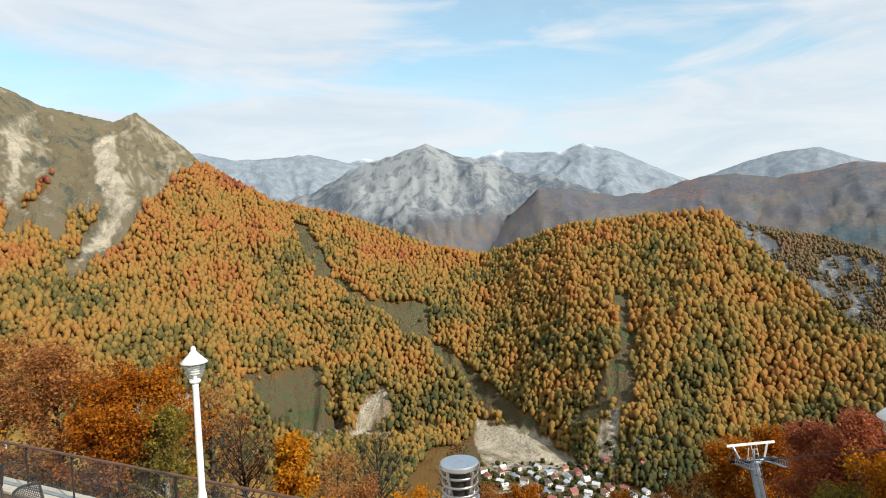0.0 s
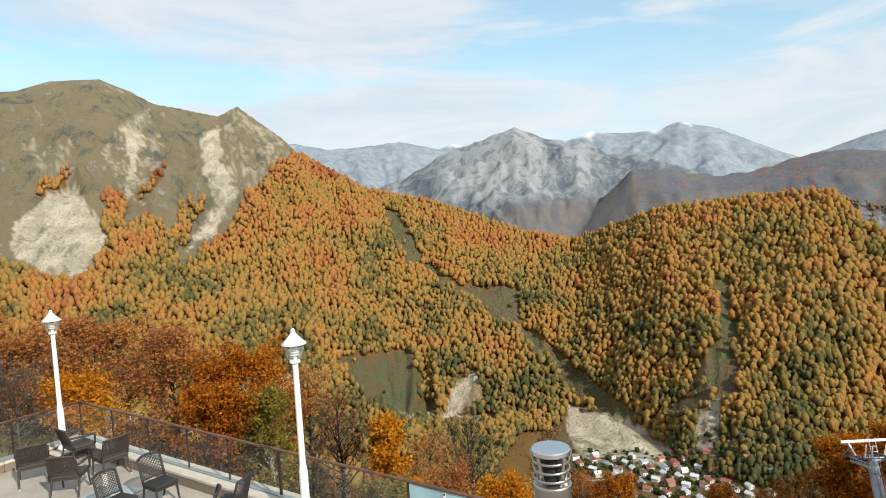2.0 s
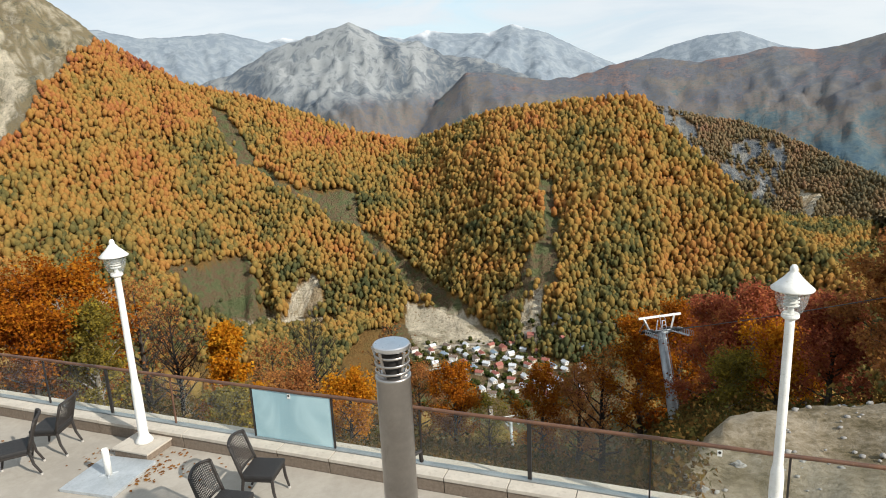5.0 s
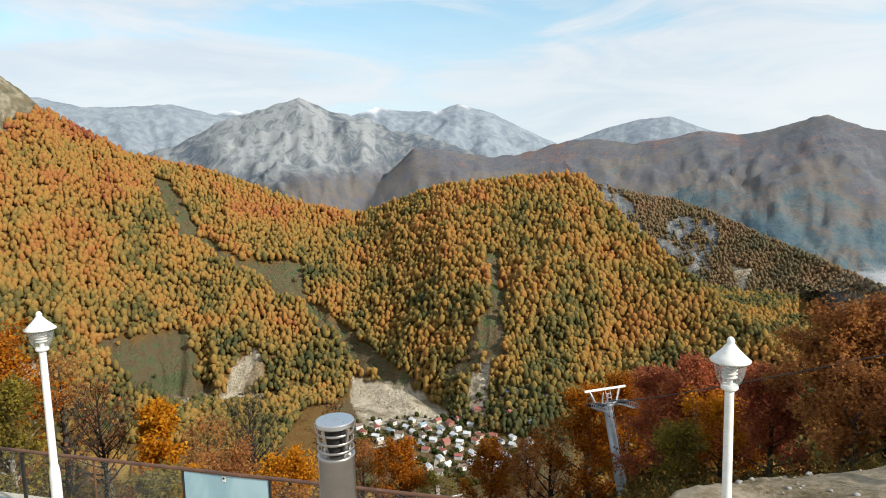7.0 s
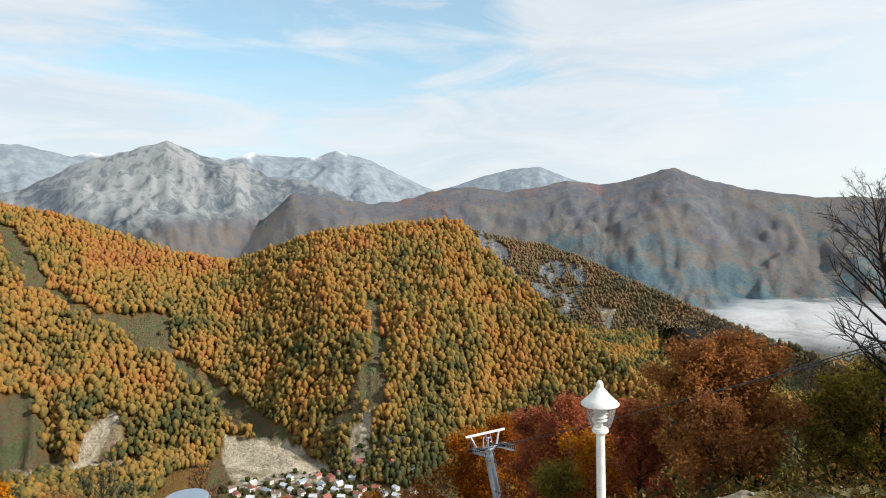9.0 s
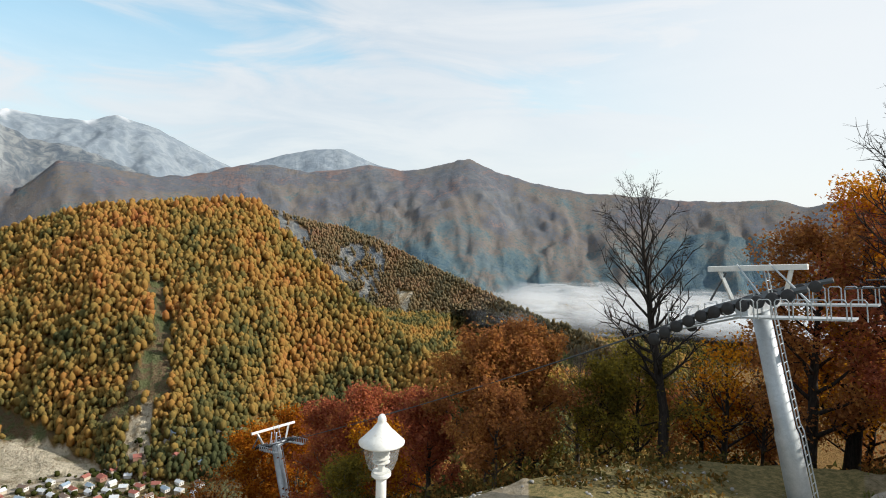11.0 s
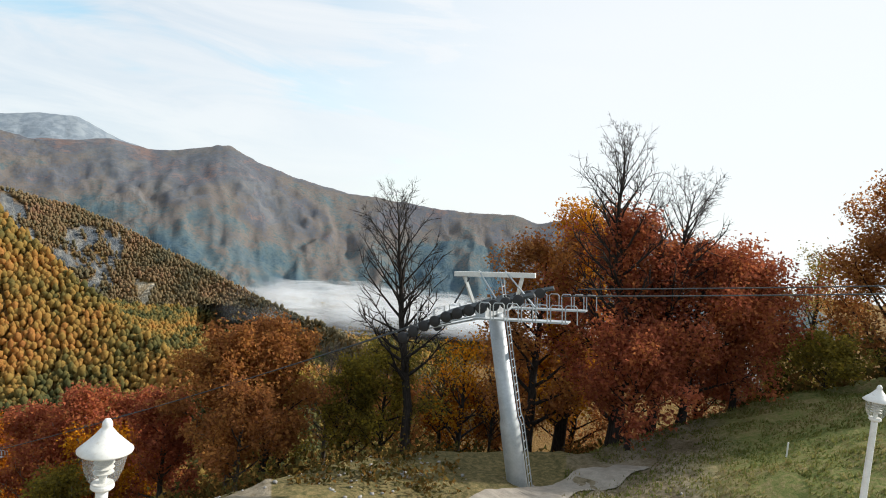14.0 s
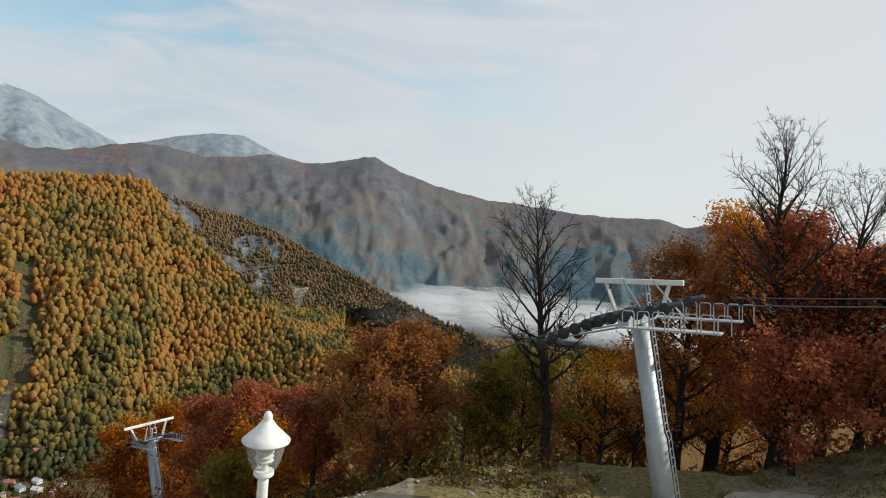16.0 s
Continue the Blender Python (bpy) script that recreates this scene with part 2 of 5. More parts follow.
def thing(name, m, label, category, group="", kind=""):
    ob = new(name)
    ob.matrix_basis = m
    return tagged(ob, label, category, group, kind)


def add_box(bm, size, m=Matrix.Identity(4), bevel=0.0):
    r = bmesh.ops.create_cube(bm, size=1.0, matrix=m @ Matrix.Diagonal((*size, 1)))
    if bevel:
        es = list({e for v in r["verts"] for e in v.link_edges})
        bmesh.ops.bevel(bm, geom=es, offset=bevel, segments=2, affect="EDGES", profile=0.6)
    return bm


def box(size, m=Matrix.Identity(4), bevel=0.0):
    return add_box(bmesh.new(), size, m, bevel)


def add_tube(bm, path, radii, sides=10, cap=True):
    """A tube along points, with a radius at each."""
    rings, last = [], None
    pts = [Vector(p) for p in path]
    for i, p in enumerate(pts):
        d = (pts[min(i + 1, len(pts) - 1)] - pts[max(i - 1, 0)]).normalized()
        ref = Vector((0, 0, 1)) if abs(d.z) < 0.9 else Vector((1, 0, 0))
        u = d.cross(ref).normalized() if last is None else (last - d * last.dot(d)).normalized()
        last = u
        w = d.cross(u)
        r = radii[i] if isinstance(radii, (list, tuple)) else radii
        rings.append([bm.verts.new(p + (u * math.cos(a) + w * math.sin(a)) * r)
                      for a in (2 * math.pi * k / sides for k in range(sides))])
    for a, b in zip(rings, rings[1:]):
        for k in range(sides):
            bm.faces.new((a[k], a[(k + 1) % sides], b[(k + 1) % sides], b[k]))
    if cap:
        bm.faces.new(rings[0][::-1])
        bm.faces.new(rings[-1])
    return bm


def tube(path, radii, sides=10, cap=True):
    return add_tube(bmesh.new(), path, radii, sides, cap)


def lathe(profile, sides=32, bm=None):
    """Turns (radius, height) pairs about z."""
    bm = bm or bmesh.new()
    rings = []
    for r, z in profile:
        if r < 1e-5:
            rings.append([bm.verts.new((0, 0, z))])
        else:
            rings.append([bm.verts.new((r * math.cos(2 * math.pi * k / sides), r * math.sin(2 * math.pi * k / sides), z)) for k in range(sides)])
    for a, b in zip(rings, rings[1:]):
        for k in range(sides):
            j = (k + 1) % sides
            if len(a) == 1 and len(b) > 1:
                bm.faces.new((a[0], b[j], b[k]))
            elif len(b) == 1 and len(a) > 1:
                bm.faces.new((a[k], a[j], b[0]))
            elif len(a) > 1:
                bm.faces.new((a[k], a[j], b[j], b[k]))
    return bm


# ---------------------------------------------------------------- the land

EYE_Z = 5.24
table = np.random.RandomState(7).rand(256, 256)


def vnoise(x, y):
    xi, yi = np.floor(x).astype(int), np.floor(y).astype(int)
    fx, fy = x - xi, y - yi
    fx, fy = fx * fx * (3 - 2 * fx), fy * fy * (3 - 2 * fy)
    g = lambda i, j: table[i % 256, j % 256]
    a = g(xi, yi) * (1 - fx) + g(xi + 1, yi) * fx
    b = g(xi, yi + 1) * (1 - fx) + g(xi + 1, yi + 1) * fx
    return a * (1 - fy) + b * fy


def fbm(x, y, octaves=4, gain=0.5):
    v, amp, tot = 0.0, 1.0, 0.0
    for o in range(octaves):
        v = v + amp * vnoise(x * 2 ** o + 17.3 * o, y * 2 ** o + 9.1 * o)
        tot += amp
        amp *= gain
    return v / tot


def ridged(x, y, octaves=4):
    v, amp, tot = 0.0, 1.0, 0.0
    for o in range(octaves):
        v = v + amp * (1 - np.abs(2 * vnoise(x * 2 ** o + 31.7 * o, y * 2 ** o + 5.3 * o) - 1))
        tot += amp
        amp *= 0.5
    return v / tot


# crests: headings, elevations (degrees seen from the terrace), distances (m), slope before, slope behind, gully depth
CRESTS = {
    "mountain": ([-75, -55, -40, -37.8, -34.4, -32.5, -30.6, -28.5, -25.7, -24.1, -22.8, -20.6, -18.8, -15, -13.6, -11.9, -9.5, -5.6, -0.6, 2.3, 4.7, 9, 14],
                 [7, 9, 10.8, 11.6, 11.9, 11.15, 10.1, 9.7, 9.1, 9.9, 8.9, 7.2, 5.3, 3.0, 1.6, -0.6, -4.2, -7.5, -10.4, -13.9, -17.3, -19.9, -24],
                 [2000, 2000, 2000, 2000, 2000, 2000, 1980, 1950, 1900, 1880, 1860, 1800, 1750, 1650, 1600, 1520, 1430, 1300, 1180, 1080, 1000, 900, 800], 0.60, 0.75, 26),
    "back": ([-24, -16.9, -13.6, -9.1, -5.1, -0.1, 4.7, 8.8, 12.6, 18.7, 22.8, 25, 27, 30, 33.9, 37.2, 40.5, 42.3, 52],
             [4.1, 3.6, 2.1, 1.0, -0.3, -2.5, -3.45, -2.2, -1.15, -0.75, -0.55, -0.8, -3.1, -6.1, -9.3, -12.0, -14.5, -15.9, -24],
             [1800, 1750, 1700, 1640, 1600, 1540, 1500, 1420, 1360, 1320, 1300, 1290, 1240, 1160, 1080, 1010, 930, 880, 650], 0.62, 0.6, 30),
    "hill_two": ([15, 21.9, 25.5, 29.5, 32.5, 35.9, 40.5, 43.7, 45.8, 48.5, 51.4, 56, 60, 75],
                 [-2, -0.6, -1.0, -2.2, -2.7, -4.0, -6.2, -7.6, -8.5, -9.7, -10.7, -12.4, -14, -20],
                 [2150, 2150, 2150, 2150, 2140, 2100, 1950, 1850, 1780, 1640, 1500, 1280, 1130, 900], 0.62, 0.6, 46),
    "grey": ([-20, -10, -6.3, -3.2, 0, 2.8, 4.2, 5.7, 8.1, 10.4, 12.7, 14.5, 17.1, 24],
             [0, 3.2, 5.2, 6.05, 7.1, 5.75, 5.3, 5.4, 4.1, 3.85, 3.1, 2.3, 1.5, -2],
             [3500, 3400, 3350, 3300, 3250, 3250, 3250, 3200, 3150, 3100, 3050, 3000, 2950, 2900], 0.62, 0.6, 120),
    "ridge": ([6, 9.9, 11.8, 16.9, 19.9, 23.5, 26.1, 29.1, 32.1, 34.5, 37.4, 40.1, 41.4, 42.4, 43.4, 44.3, 45.8, 48.9, 53.9, 56, 61.1, 65.2, 68.8, 70.9, 73.8, 84.2, 92.5, 94.3, 104],
              [-1, 2.6, 2.5, 1.6, 1.9, 2.85, 2.9, 2.4, 2.8, 3.2, 2.75, 3.15, 3.55, 3.85, 3.9, 3.6, 2.9, 1.95, 1.1, 1.05, 0.6, 0.6, 0.8, 0.25, 1.0, 0.0, -3.3, -4.3, -9],
              [2750, 2750, 2750, 2760, 2800] + [2850] * 24, 0.5, 0.6, 110),
    "far_left": ([-45, -30, -19.4, -16.8, -13.8, -10.3, -6.3, -3.3, 2], [6, 6.8, 6.65, 6.05, 6.15, 6.4, 5.5, 5.3, 4],
                 [4100] * 9, 0.5, 0.5, 90),
    "snowy": ([-8, -5.5, -3, 2.4, 4.7, 6.6, 9, 11.9, 13.9, 16.9, 19, 22, 23.5, 30], [5.3, 6.0, 5.6, 5.9, 5.6, 6.2, 5.85, 5.75, 6.35, 5.5, 4.4, 2.9, 2.2, 1],
              [4500] * 14, 0.5, 0.5, 110),
    "pale": ([18, 24.5, 27.1, 29.6, 32.1, 35, 38.3, 40.6, 48], [1.5, 3.0, 3.85, 4.35, 4.47, 3.2, 2.5, 1.7, 0], [4200] * 9, 0.45, 0.5, 70),
}
FLOOR_Z = -335.0
RAIL_D, RAIL_A = 7.47, radians(27.4)
RAIL_N = (math.sin(RAIL_A), math.cos(RAIL_A))


def smooth(x, lo, hi):
    t = np.clip((x - lo) / (hi - lo), 0, 1)
    return t * t * (3 - 2 * t)


def near_ground(x, y, az, r):
    q = x * RAIL_N[0] + y * RAIL_N[1] - RAIL_D
    fall = -1.3 - 0.60 * np.maximum(q, 0) ** 1.0
    # gravel shelf beside the terrace, with the meadow rising at its far end
    rim = np.interp(az, [20, 27, 33, 41, 48, 56, 62, 75, 90, 110], [8, 12, 16.5, 18.5, 20, 23, 25, 27, 34, 46])
    shelf = -2.6 - 0.5 * (1 - smooth(az, 38, 50)) + np.interp(az, [30, 48, 60, 72, 78, 84, 92, 102, 120, 150], [0, -0.3, -0.9, -1.0, -0.6, 0.2, 1.8, 3.7, 6, 8]) * smooth(r, 13, 26)
    shelf = shelf - 0.48 * np.maximum(r - rim, 0)
    w = smooth(az, 21, 29)
    z = fall * (1 - w) + np.maximum(shelf, fall) * w
    z = z + (fbm(x * 0.35, y * 0.35, 5, 0.6) - 0.5) * 0.75 * smooth(r, 9, 14) + (fbm(x * 0.03, y * 0.03, 3) - 0.5) * 14 * smooth(r, 60, 250)
    return np.where((q < 0.3) & (r < 19), np.minimum(z, -1.3), z)


def land(x, y):
    """Height and the number of the form that it belongs to: 0 near, 1 valley floor, 2... crests."""
    r = np.hypot(x, y)
    az = np.degrees(np.arctan2(x, y))
    tops = [near_ground(x, y, az, r), np.full_like(r, FLOOR_Z) + (fbm(x * 0.01, y * 0.01, 3) - 0.5) * 8 + np.maximum(r - 860, 0) * 0.02]
    for name, (a, e, d, front, behind, gully) in CRESTS.items():
        rc = np.interp(az, a, d)
        fall = np.where(rc > r, (rc - r) * front, (r - rc) * behind)
        crest = np.interp(az, a, e)
        bend = az + (fbm(az * 0.5 + len(name), r * 0.004, 3) - 0.5) * 3.0
        wide = sum(np.interp(bend + d0, a, e) for d0 in (-3.6, -2.4, -1.2, 0, 1.2, 2.4, 3.6)) / 7
        zc = EYE_Z + rc * np.tan(np.radians(crest + (wide - crest) * smooth(fall, 4, 170)))
        zc = zc - np.maximum(0, a[0] - az) * 30 - np.maximum(0, az - a[-1]) * 30
        s = rc - r
        below = np.where(s > 0, s * front, -s * behind)
        k = smooth(below, 3, 160)
        gx, gy = az * rc / 57.3, r
        cut = 0.5 * ridged(gx / (gully * 5.0) + 1.3 * fbm(gx * 0.003, gy * 0.003, 3), gy / (gully * 9.0) + 3.7, 5) + 0.5 * ridged(gx / (gully * 2.0) + 1.6 * fbm(gx * 0.004, gy * 0.004 + 7, 3), gy / (gully * 8.0) - gx / (gully * 9.0), 5)
        z = zc - below + (cut - 0.62) * gully * (2.6 if name == "grey" else 1.25 if name == "ridge" else 1.7) * k + (fbm(x * 0.02, y * 0.02, 3) - 0.5) * gully * 0.35 * k
        z = z + (fbm(gx / 45.0, gy / 45.0 + len(name), 4, 0.55) - 0.5) * min(gully * 0.14, 14)
        if name == "mountain":  # bare crags of the high summit
            z = z + (ridged(gx / 110.0 + gy / 190.0, gy / 150.0, 5) - 0.6) * 85 * smooth(-az, 17, 24) * smooth(below, 8, 70) * smooth(z, -60, 80)
        tops.append(z)
    tops = np.array(tops)
    return tops.max(0), tops.argmax(0)


def inside(px, py, poly):
    hit = np.zeros(px.shape, bool)
    for (x0, y0), (x1, y1) in zip(poly, poly[1:] + poly[:1]):
        c = ((y0 > py) != (y1 > py)) & (px < (x1 - x0) * (py - y0) / ((y1 - y0) or 1e-9) + x0)
        hit ^= c
    return hit


# open ground on the slopes, by heading and elevation from the terrace
MEADOWS = [
    [(-12.5, 0.4), (-10.8, -0.3), (-9.3, -3.2), (-8.7, -4.7), (-5.5, -7.1), (-1.0, -9.5), (0.9, -11.4), (4.3, -14.4), (7.2, -16.9), (9.6, -18.7), (7.1, -18.9), (4.2, -17.3), (2.0, -14.1), (-1.1, -10.8), (-5.6, -7.9), (-10.5, -4.1)],
    [(11.5, -17.8), (14.3, -16.8), (14.5, -14.8), (15.8, -12.5), (16.6, -12.2), (16.7, -15.2), (15.7, -17.0), (12.9, -18.2)],
    [(16.2, -6.8), (17.1, -6.8), (17.9, -11.0), (17.5, -17.4), (16.1, -17.1), (16.5, -12.0)],
    [(-16.9, -12.3), (-14.2, -12.8), (-10.3, -12.2), (-9.8, -14.3), (-10.1, -16.8), (-8.1, -17.8), (-11.5, -18.2), (-14.2, -16.9), (-16.1, -14.7)],
    [(-5.5, -6.9), (-0.4, -7.4), (-0.3, -10.1), (-2.6, -10.0)],
]
SLIDES = [
    [(3.4, -17.8), (6.6, -18.4), (9.3, -18.9), (11.4, -20.7), (13.2, -22.2), (8.4, -22.4), (4.4, -22.0), (3.3, -19.7)],
    [(-7.9, -18.1), (-6.9, -15.5), (-4.5, -14.6), (-4.3, -17.1), (-6.3, -18.5)],
    [(14.1, -20.8), (14.5, -18.5), (15.9, -16.6), (16.4, -17.1), (16.1, -20.2), (15.5, -22.0)],
    [(-41.0, 0.7), (-38.6, 3.1), (-36.7, 3.3), (-34.7, -0.1), (-35.7, -2.1), (-37.2, -4.1), (-39.4, -3.0), (-41.1, -1.4)],
    [(-27.1, 7.8), (-25.8, 8.2), (-25.6, 5.2), (-24.7, 2.3), (-26.7, -0.5), (-29.1, -2.2), (-26.5, 1.9), (-27.3, 5.7)],
    [(-33.2, 8.0), (-31.3, 9.1), (-32.0, 5.8), (-32.9, 2.7), (-33.3, 2.7), (-32.8, 5.8)],
]
TALUS = [
    [(37.0, -8.4), (38.7, -7.9), (38.2, -10.3), (37.5, -9.9)],
    [(-22.7, -13.0), (-20.7, -13.7), (-20.8, -15.4), (-22.4, -15.0)],
    [(-14.3, -17.5), (-6.3, -18.2), (-1.1, -19.4), (-6.3, -18.9), (-12.0, -18.1)],
]
CRAGS = [
    [(-55.4, 16.8), (-18.4, 21.6), (-19.5, 5.9), (-21.7, 4.3), (-23.5, 2.2), (-25.9, -0.8), (-28.3, -2.7), (-29.5, -4.1), (-29.8, -0.7), (-31.8, 0.8), (-34.4, -0.4), (-36.6, -3.8), (-39.2, -3.5), (-44.4, -0.9), (-57.1, 0.3)],
    [(25.6, -0.8), (27.7, -1.6), (29.2, -2.6), (29.6, -4.4), (30.6, -6.2), (28.4, -4.9), (26.4, -2.6)],
    [(31.0, -6.9), (32.1, -4.1), (33.6, -3.7), (35.6, -4.5), (36.0, -6.0), (35.3, -9.2), (34.0, -9.0), (32.4, -7.9)],
]
WOODS = [
    [(-39.3, 3.0), (-36.9, 5.2), (-36.8, 4.2), (-38.7, 2.3)],
    [(-32.7, 2.7), (-30.2, 4.9), (-30.5, 4.0), (-31.9, 2.2)],
    [(-34.5, 2.8), (-33.3, 2.7), (-33.6, -0.4), (-35.0, -0.3)],
    [(-29.2, 2.0), (-27.2, 1.9), (-29.1, -1.7), (-29.9, -1.2)],
]
OUTCROPS = [
    [(-25.2, 9.1), (-24.1, 9.9), (-22.3, 8.4), (-19.7, 5.9), (-21.7, 4.3), (-23.5, 2.5), (-24.9, 2.3), (-25.6, 5.2)],
    [(-33.6, 7.8), (-30.8, 10.0), (-30.3, 6.7), (-31.9, 1.7), (-33.1, 2.2), (-35.0, 5.9)],
    [(-39.6, 7.1), (-36.4, 6.9), (-37.0, 4.6), (-40.2, 5.1)],
]


def cover(x, y, z, form):
    """Shares of rock, grass, scree and snow over the land, 0 to 1."""
    az = np.degrees(np.arctan2(x, y))
    r = np.hypot(x, y)
    el = np.degrees(np.arctan2(z - EYE_Z, r))
    wa = az + (fbm(az * 1.3, el * 1.3, 4) - 0.5) * 1.1
    we = el + (fbm(az * 1.3 + 50, el * 1.3 + 50, 4) - 0.5) * 1.1
    rock, grass, scree, snow = (np.zeros_like(r) for _ in range(4))
    slopes = (form >= 1) & (form <= 4)
    grass[(form == 1) & (az > 2) & (az < 24)] = 0.8
    grass[(form == 0) & (az > 49) & (az < 74) & (r > 12)] = 1
    for p in MEADOWS:
        grass[inside(wa, we, p) & slopes] = 1
    for p in SLIDES + TALUS:
        scree[inside(wa, we, p) & slopes] = 1
    for p in CRAGS:
        rock[inside(wa, we, p) & slopes] = 1
    ragged = fbm(az * 3.1 + el * 1.2, el * 1.5 - az * 0.6, 4) > 0.44
    rock[(form == 4) & ~ragged] = 0
    scree[(form == 4) & (rock > 0) & (ridged(az * 4.0 + el * 1.5, el * 1.2, 4) > 0.76)] = 0.28
    for p in WOODS:
        m = inside(wa, we, p) & slopes
        rock[m] = 0
    far = form >= 5
    for p in OUTCROPS:
        m = inside(wa, we, p) & slopes
        scree[m] = np.maximum(scree, 0.55 * smooth(ridged(az * 2.6, el * 2.0 + az * 0.8, 4), 0.66, 0.78))[m]
    gx = az * r / 57.3
    high = smooth(el, 0.5, 4.0)
    n = ridged(gx / 260.0, r / 1500.0, 4)
    rock[far] = (0.5 * high + 0.2)[far]
    g = form == 5
    rock[g] = smooth(el + (fbm(gx / 150, r / 300, 3) - 0.5) * 3.5, -0.8, 1.0)[g]
    scree[g] = (smooth(n, 0.68, 0.80) * smooth(el, 0.2, 1.6))[g]
    b = form == 6
    rock[b] = (0.3 * smooth(n, 0.74, 0.88))[b]
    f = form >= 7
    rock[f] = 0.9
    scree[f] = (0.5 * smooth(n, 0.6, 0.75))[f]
    s = form == 8
    snow[s] = (smooth(el + (n - 0.5) * 2.2, 6.0, 6.6) * 0.75)[s]
    return rock, grass, scree, snow


def build_land():
    az = np.concatenate([np.arange(-52, 108, 0.2), np.arange(108, 308, 4.0)])
    rr = np.concatenate([np.linspace(5, 60, 70), np.geomspace(62, 560, 50), np.linspace(570, 2050, 165), np.linspace(2070, 4850, 100)])
    A, R = np.meshgrid(np.radians(az), rr)
    x, y = R * np.sin(A), R * np.cos(A)
    z, form = land(x.ravel(), y.ravel())
    rock, grass, scree, snow = cover(x.ravel(), y.ravel(), z, form)
    n, m = len(az), len(rr)
    i = np.arange(m - 1)[:, None] * n + np.arange(n)[None, :]
    j = np.arange(m - 1)[:, None] * n + (np.arange(n)[None, :] + 1) % n
    quads = np.stack([i, j, j + n, i + n], -1).reshape(-1, 4)[:, ::-1]
    hub = len(z)
    verts = np.c_[x.ravel(), y.ravel(), z]
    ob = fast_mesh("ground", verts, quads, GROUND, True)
    me = ob.data
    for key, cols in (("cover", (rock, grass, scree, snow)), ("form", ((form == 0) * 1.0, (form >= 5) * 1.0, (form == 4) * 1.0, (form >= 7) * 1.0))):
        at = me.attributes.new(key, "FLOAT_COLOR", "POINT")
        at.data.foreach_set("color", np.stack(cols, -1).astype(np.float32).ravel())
    return tagged(ob, "steep autumn mountain slopes, rocky crests and a gravelly near shelf", "ground", kind="structure")


def ground_shader(k):
    def split(name):
        a = k.add("ShaderNodeAttribute", attribute=name)
        s = k.add("ShaderNodeSeparateColor")
        k.put(s, 0, a.outputs["Color"])
        return s.outputs[0], s.outputs[1], s.outputs[2], a.outputs["Alpha"]

    rock, grass, scree, snow = split("cover")
    near, far, second, pale = split("form")
    p = k.pos
    n1, n2, n3 = k.noise(p, 0.004, 5, 0.62), k.noise(p, 0.03, 6, 0.7), k.noise(p, 0.22, 5, 0.72)
    streak = k.noise(k.scaled(p, 1, 1, 0.22), 0.018, 6, 0.7, 0.6)
    floor = k.ramp(n2, [(0.3, (0.22, 0.115, 0.04)), (0.5, (0.27, 0.16, 0.055)), (0.7, (0.20, 0.15, 0.055))])
    n4 = k.noise(p, 0.09, 4, 0.75)
    tone = k.math("ADD", k.math("MULTIPLY", n1, 0.55), k.math("ADD", k.math("MULTIPLY", n2, 0.25), k.math("MULTIPLY", n4, 0.20)))
    sepz = k.add("ShaderNodeSeparateXYZ")
    k.put(sepz, 0, p)
    # higher woods are bare and russet, lower ones blue-green; blue-grey tints carry distance haze
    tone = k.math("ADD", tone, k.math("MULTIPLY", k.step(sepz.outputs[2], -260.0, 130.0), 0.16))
    hazy_wood = k.ramp(tone, [(0.42, (0.070, 0.120, 0.160)), (0.51, (0.105, 0.150, 0.165)), (0.58, (0.185, 0.155, 0.135)), (0.65, (0.115, 0.130, 0.155)), (0.73, (0.215, 0.145, 0.125)), (0.80, (0.13, 0.13, 0.15))])
    hazy_wood = k.mix(k.math("MULTIPLY", k.step(n4, 0.55, 0.38), 0.4), hazy_wood, (0.55, 0.6, 0.68), "MULTIPLY")
    c = k.mix(far, floor, hazy_wood)
    turf = k.ramp(n2, [(0.38, (0.13, 0.155, 0.07)), (0.46, (0.17, 0.17, 0.085)), (0.52, (0.20, 0.13, 0.08)), (0.60, (0.15, 0.165, 0.075))])
    c = k.mix(grass, c, turf)
    crag = k.ramp(k.math("ADD", k.math("MULTIPLY", streak, 0.7), k.math("MULTIPLY", n3, 0.3)),
                  [(0.40, (0.14, 0.145, 0.12)), (0.46, (0.25, 0.23, 0.155)), (0.50, (0.31, 0.25, 0.145)), (0.57, (0.27, 0.235, 0.16)), (0.64, (0.46, 0.42, 0.34))])
    # distant rock in blue-grey, with aerial haze mixed into its colour
    hazy_rock = k.ramp(streak, [(0.41, (0.095, 0.12, 0.15)), (0.50, (0.155, 0.175, 0.195)), (0.60, (0.25, 0.265, 0.27))])
    stone = k.mix(k.math("MAXIMUM", far, second), crag, hazy_rock)
    c = k.mix(k.math("MULTIPLY", rock, k.math("ADD", 0.72, k.math("MULTIPLY", n3, 0.5)), True), c, stone)
    # far scree is greyed for haze, near slides stay warm beige
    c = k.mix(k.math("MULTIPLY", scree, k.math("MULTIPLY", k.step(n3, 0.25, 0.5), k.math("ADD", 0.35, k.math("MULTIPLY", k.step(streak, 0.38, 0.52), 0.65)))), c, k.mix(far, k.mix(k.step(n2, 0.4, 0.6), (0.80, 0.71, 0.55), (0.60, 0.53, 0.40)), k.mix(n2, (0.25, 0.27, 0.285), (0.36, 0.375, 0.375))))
    # farthest crests: low-contrast blue-grey, haze laid into the base colour
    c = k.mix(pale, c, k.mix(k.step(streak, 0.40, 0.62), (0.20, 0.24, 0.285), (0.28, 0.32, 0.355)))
    c = k.mix(snow, c, (0.8, 0.82, 0.85))
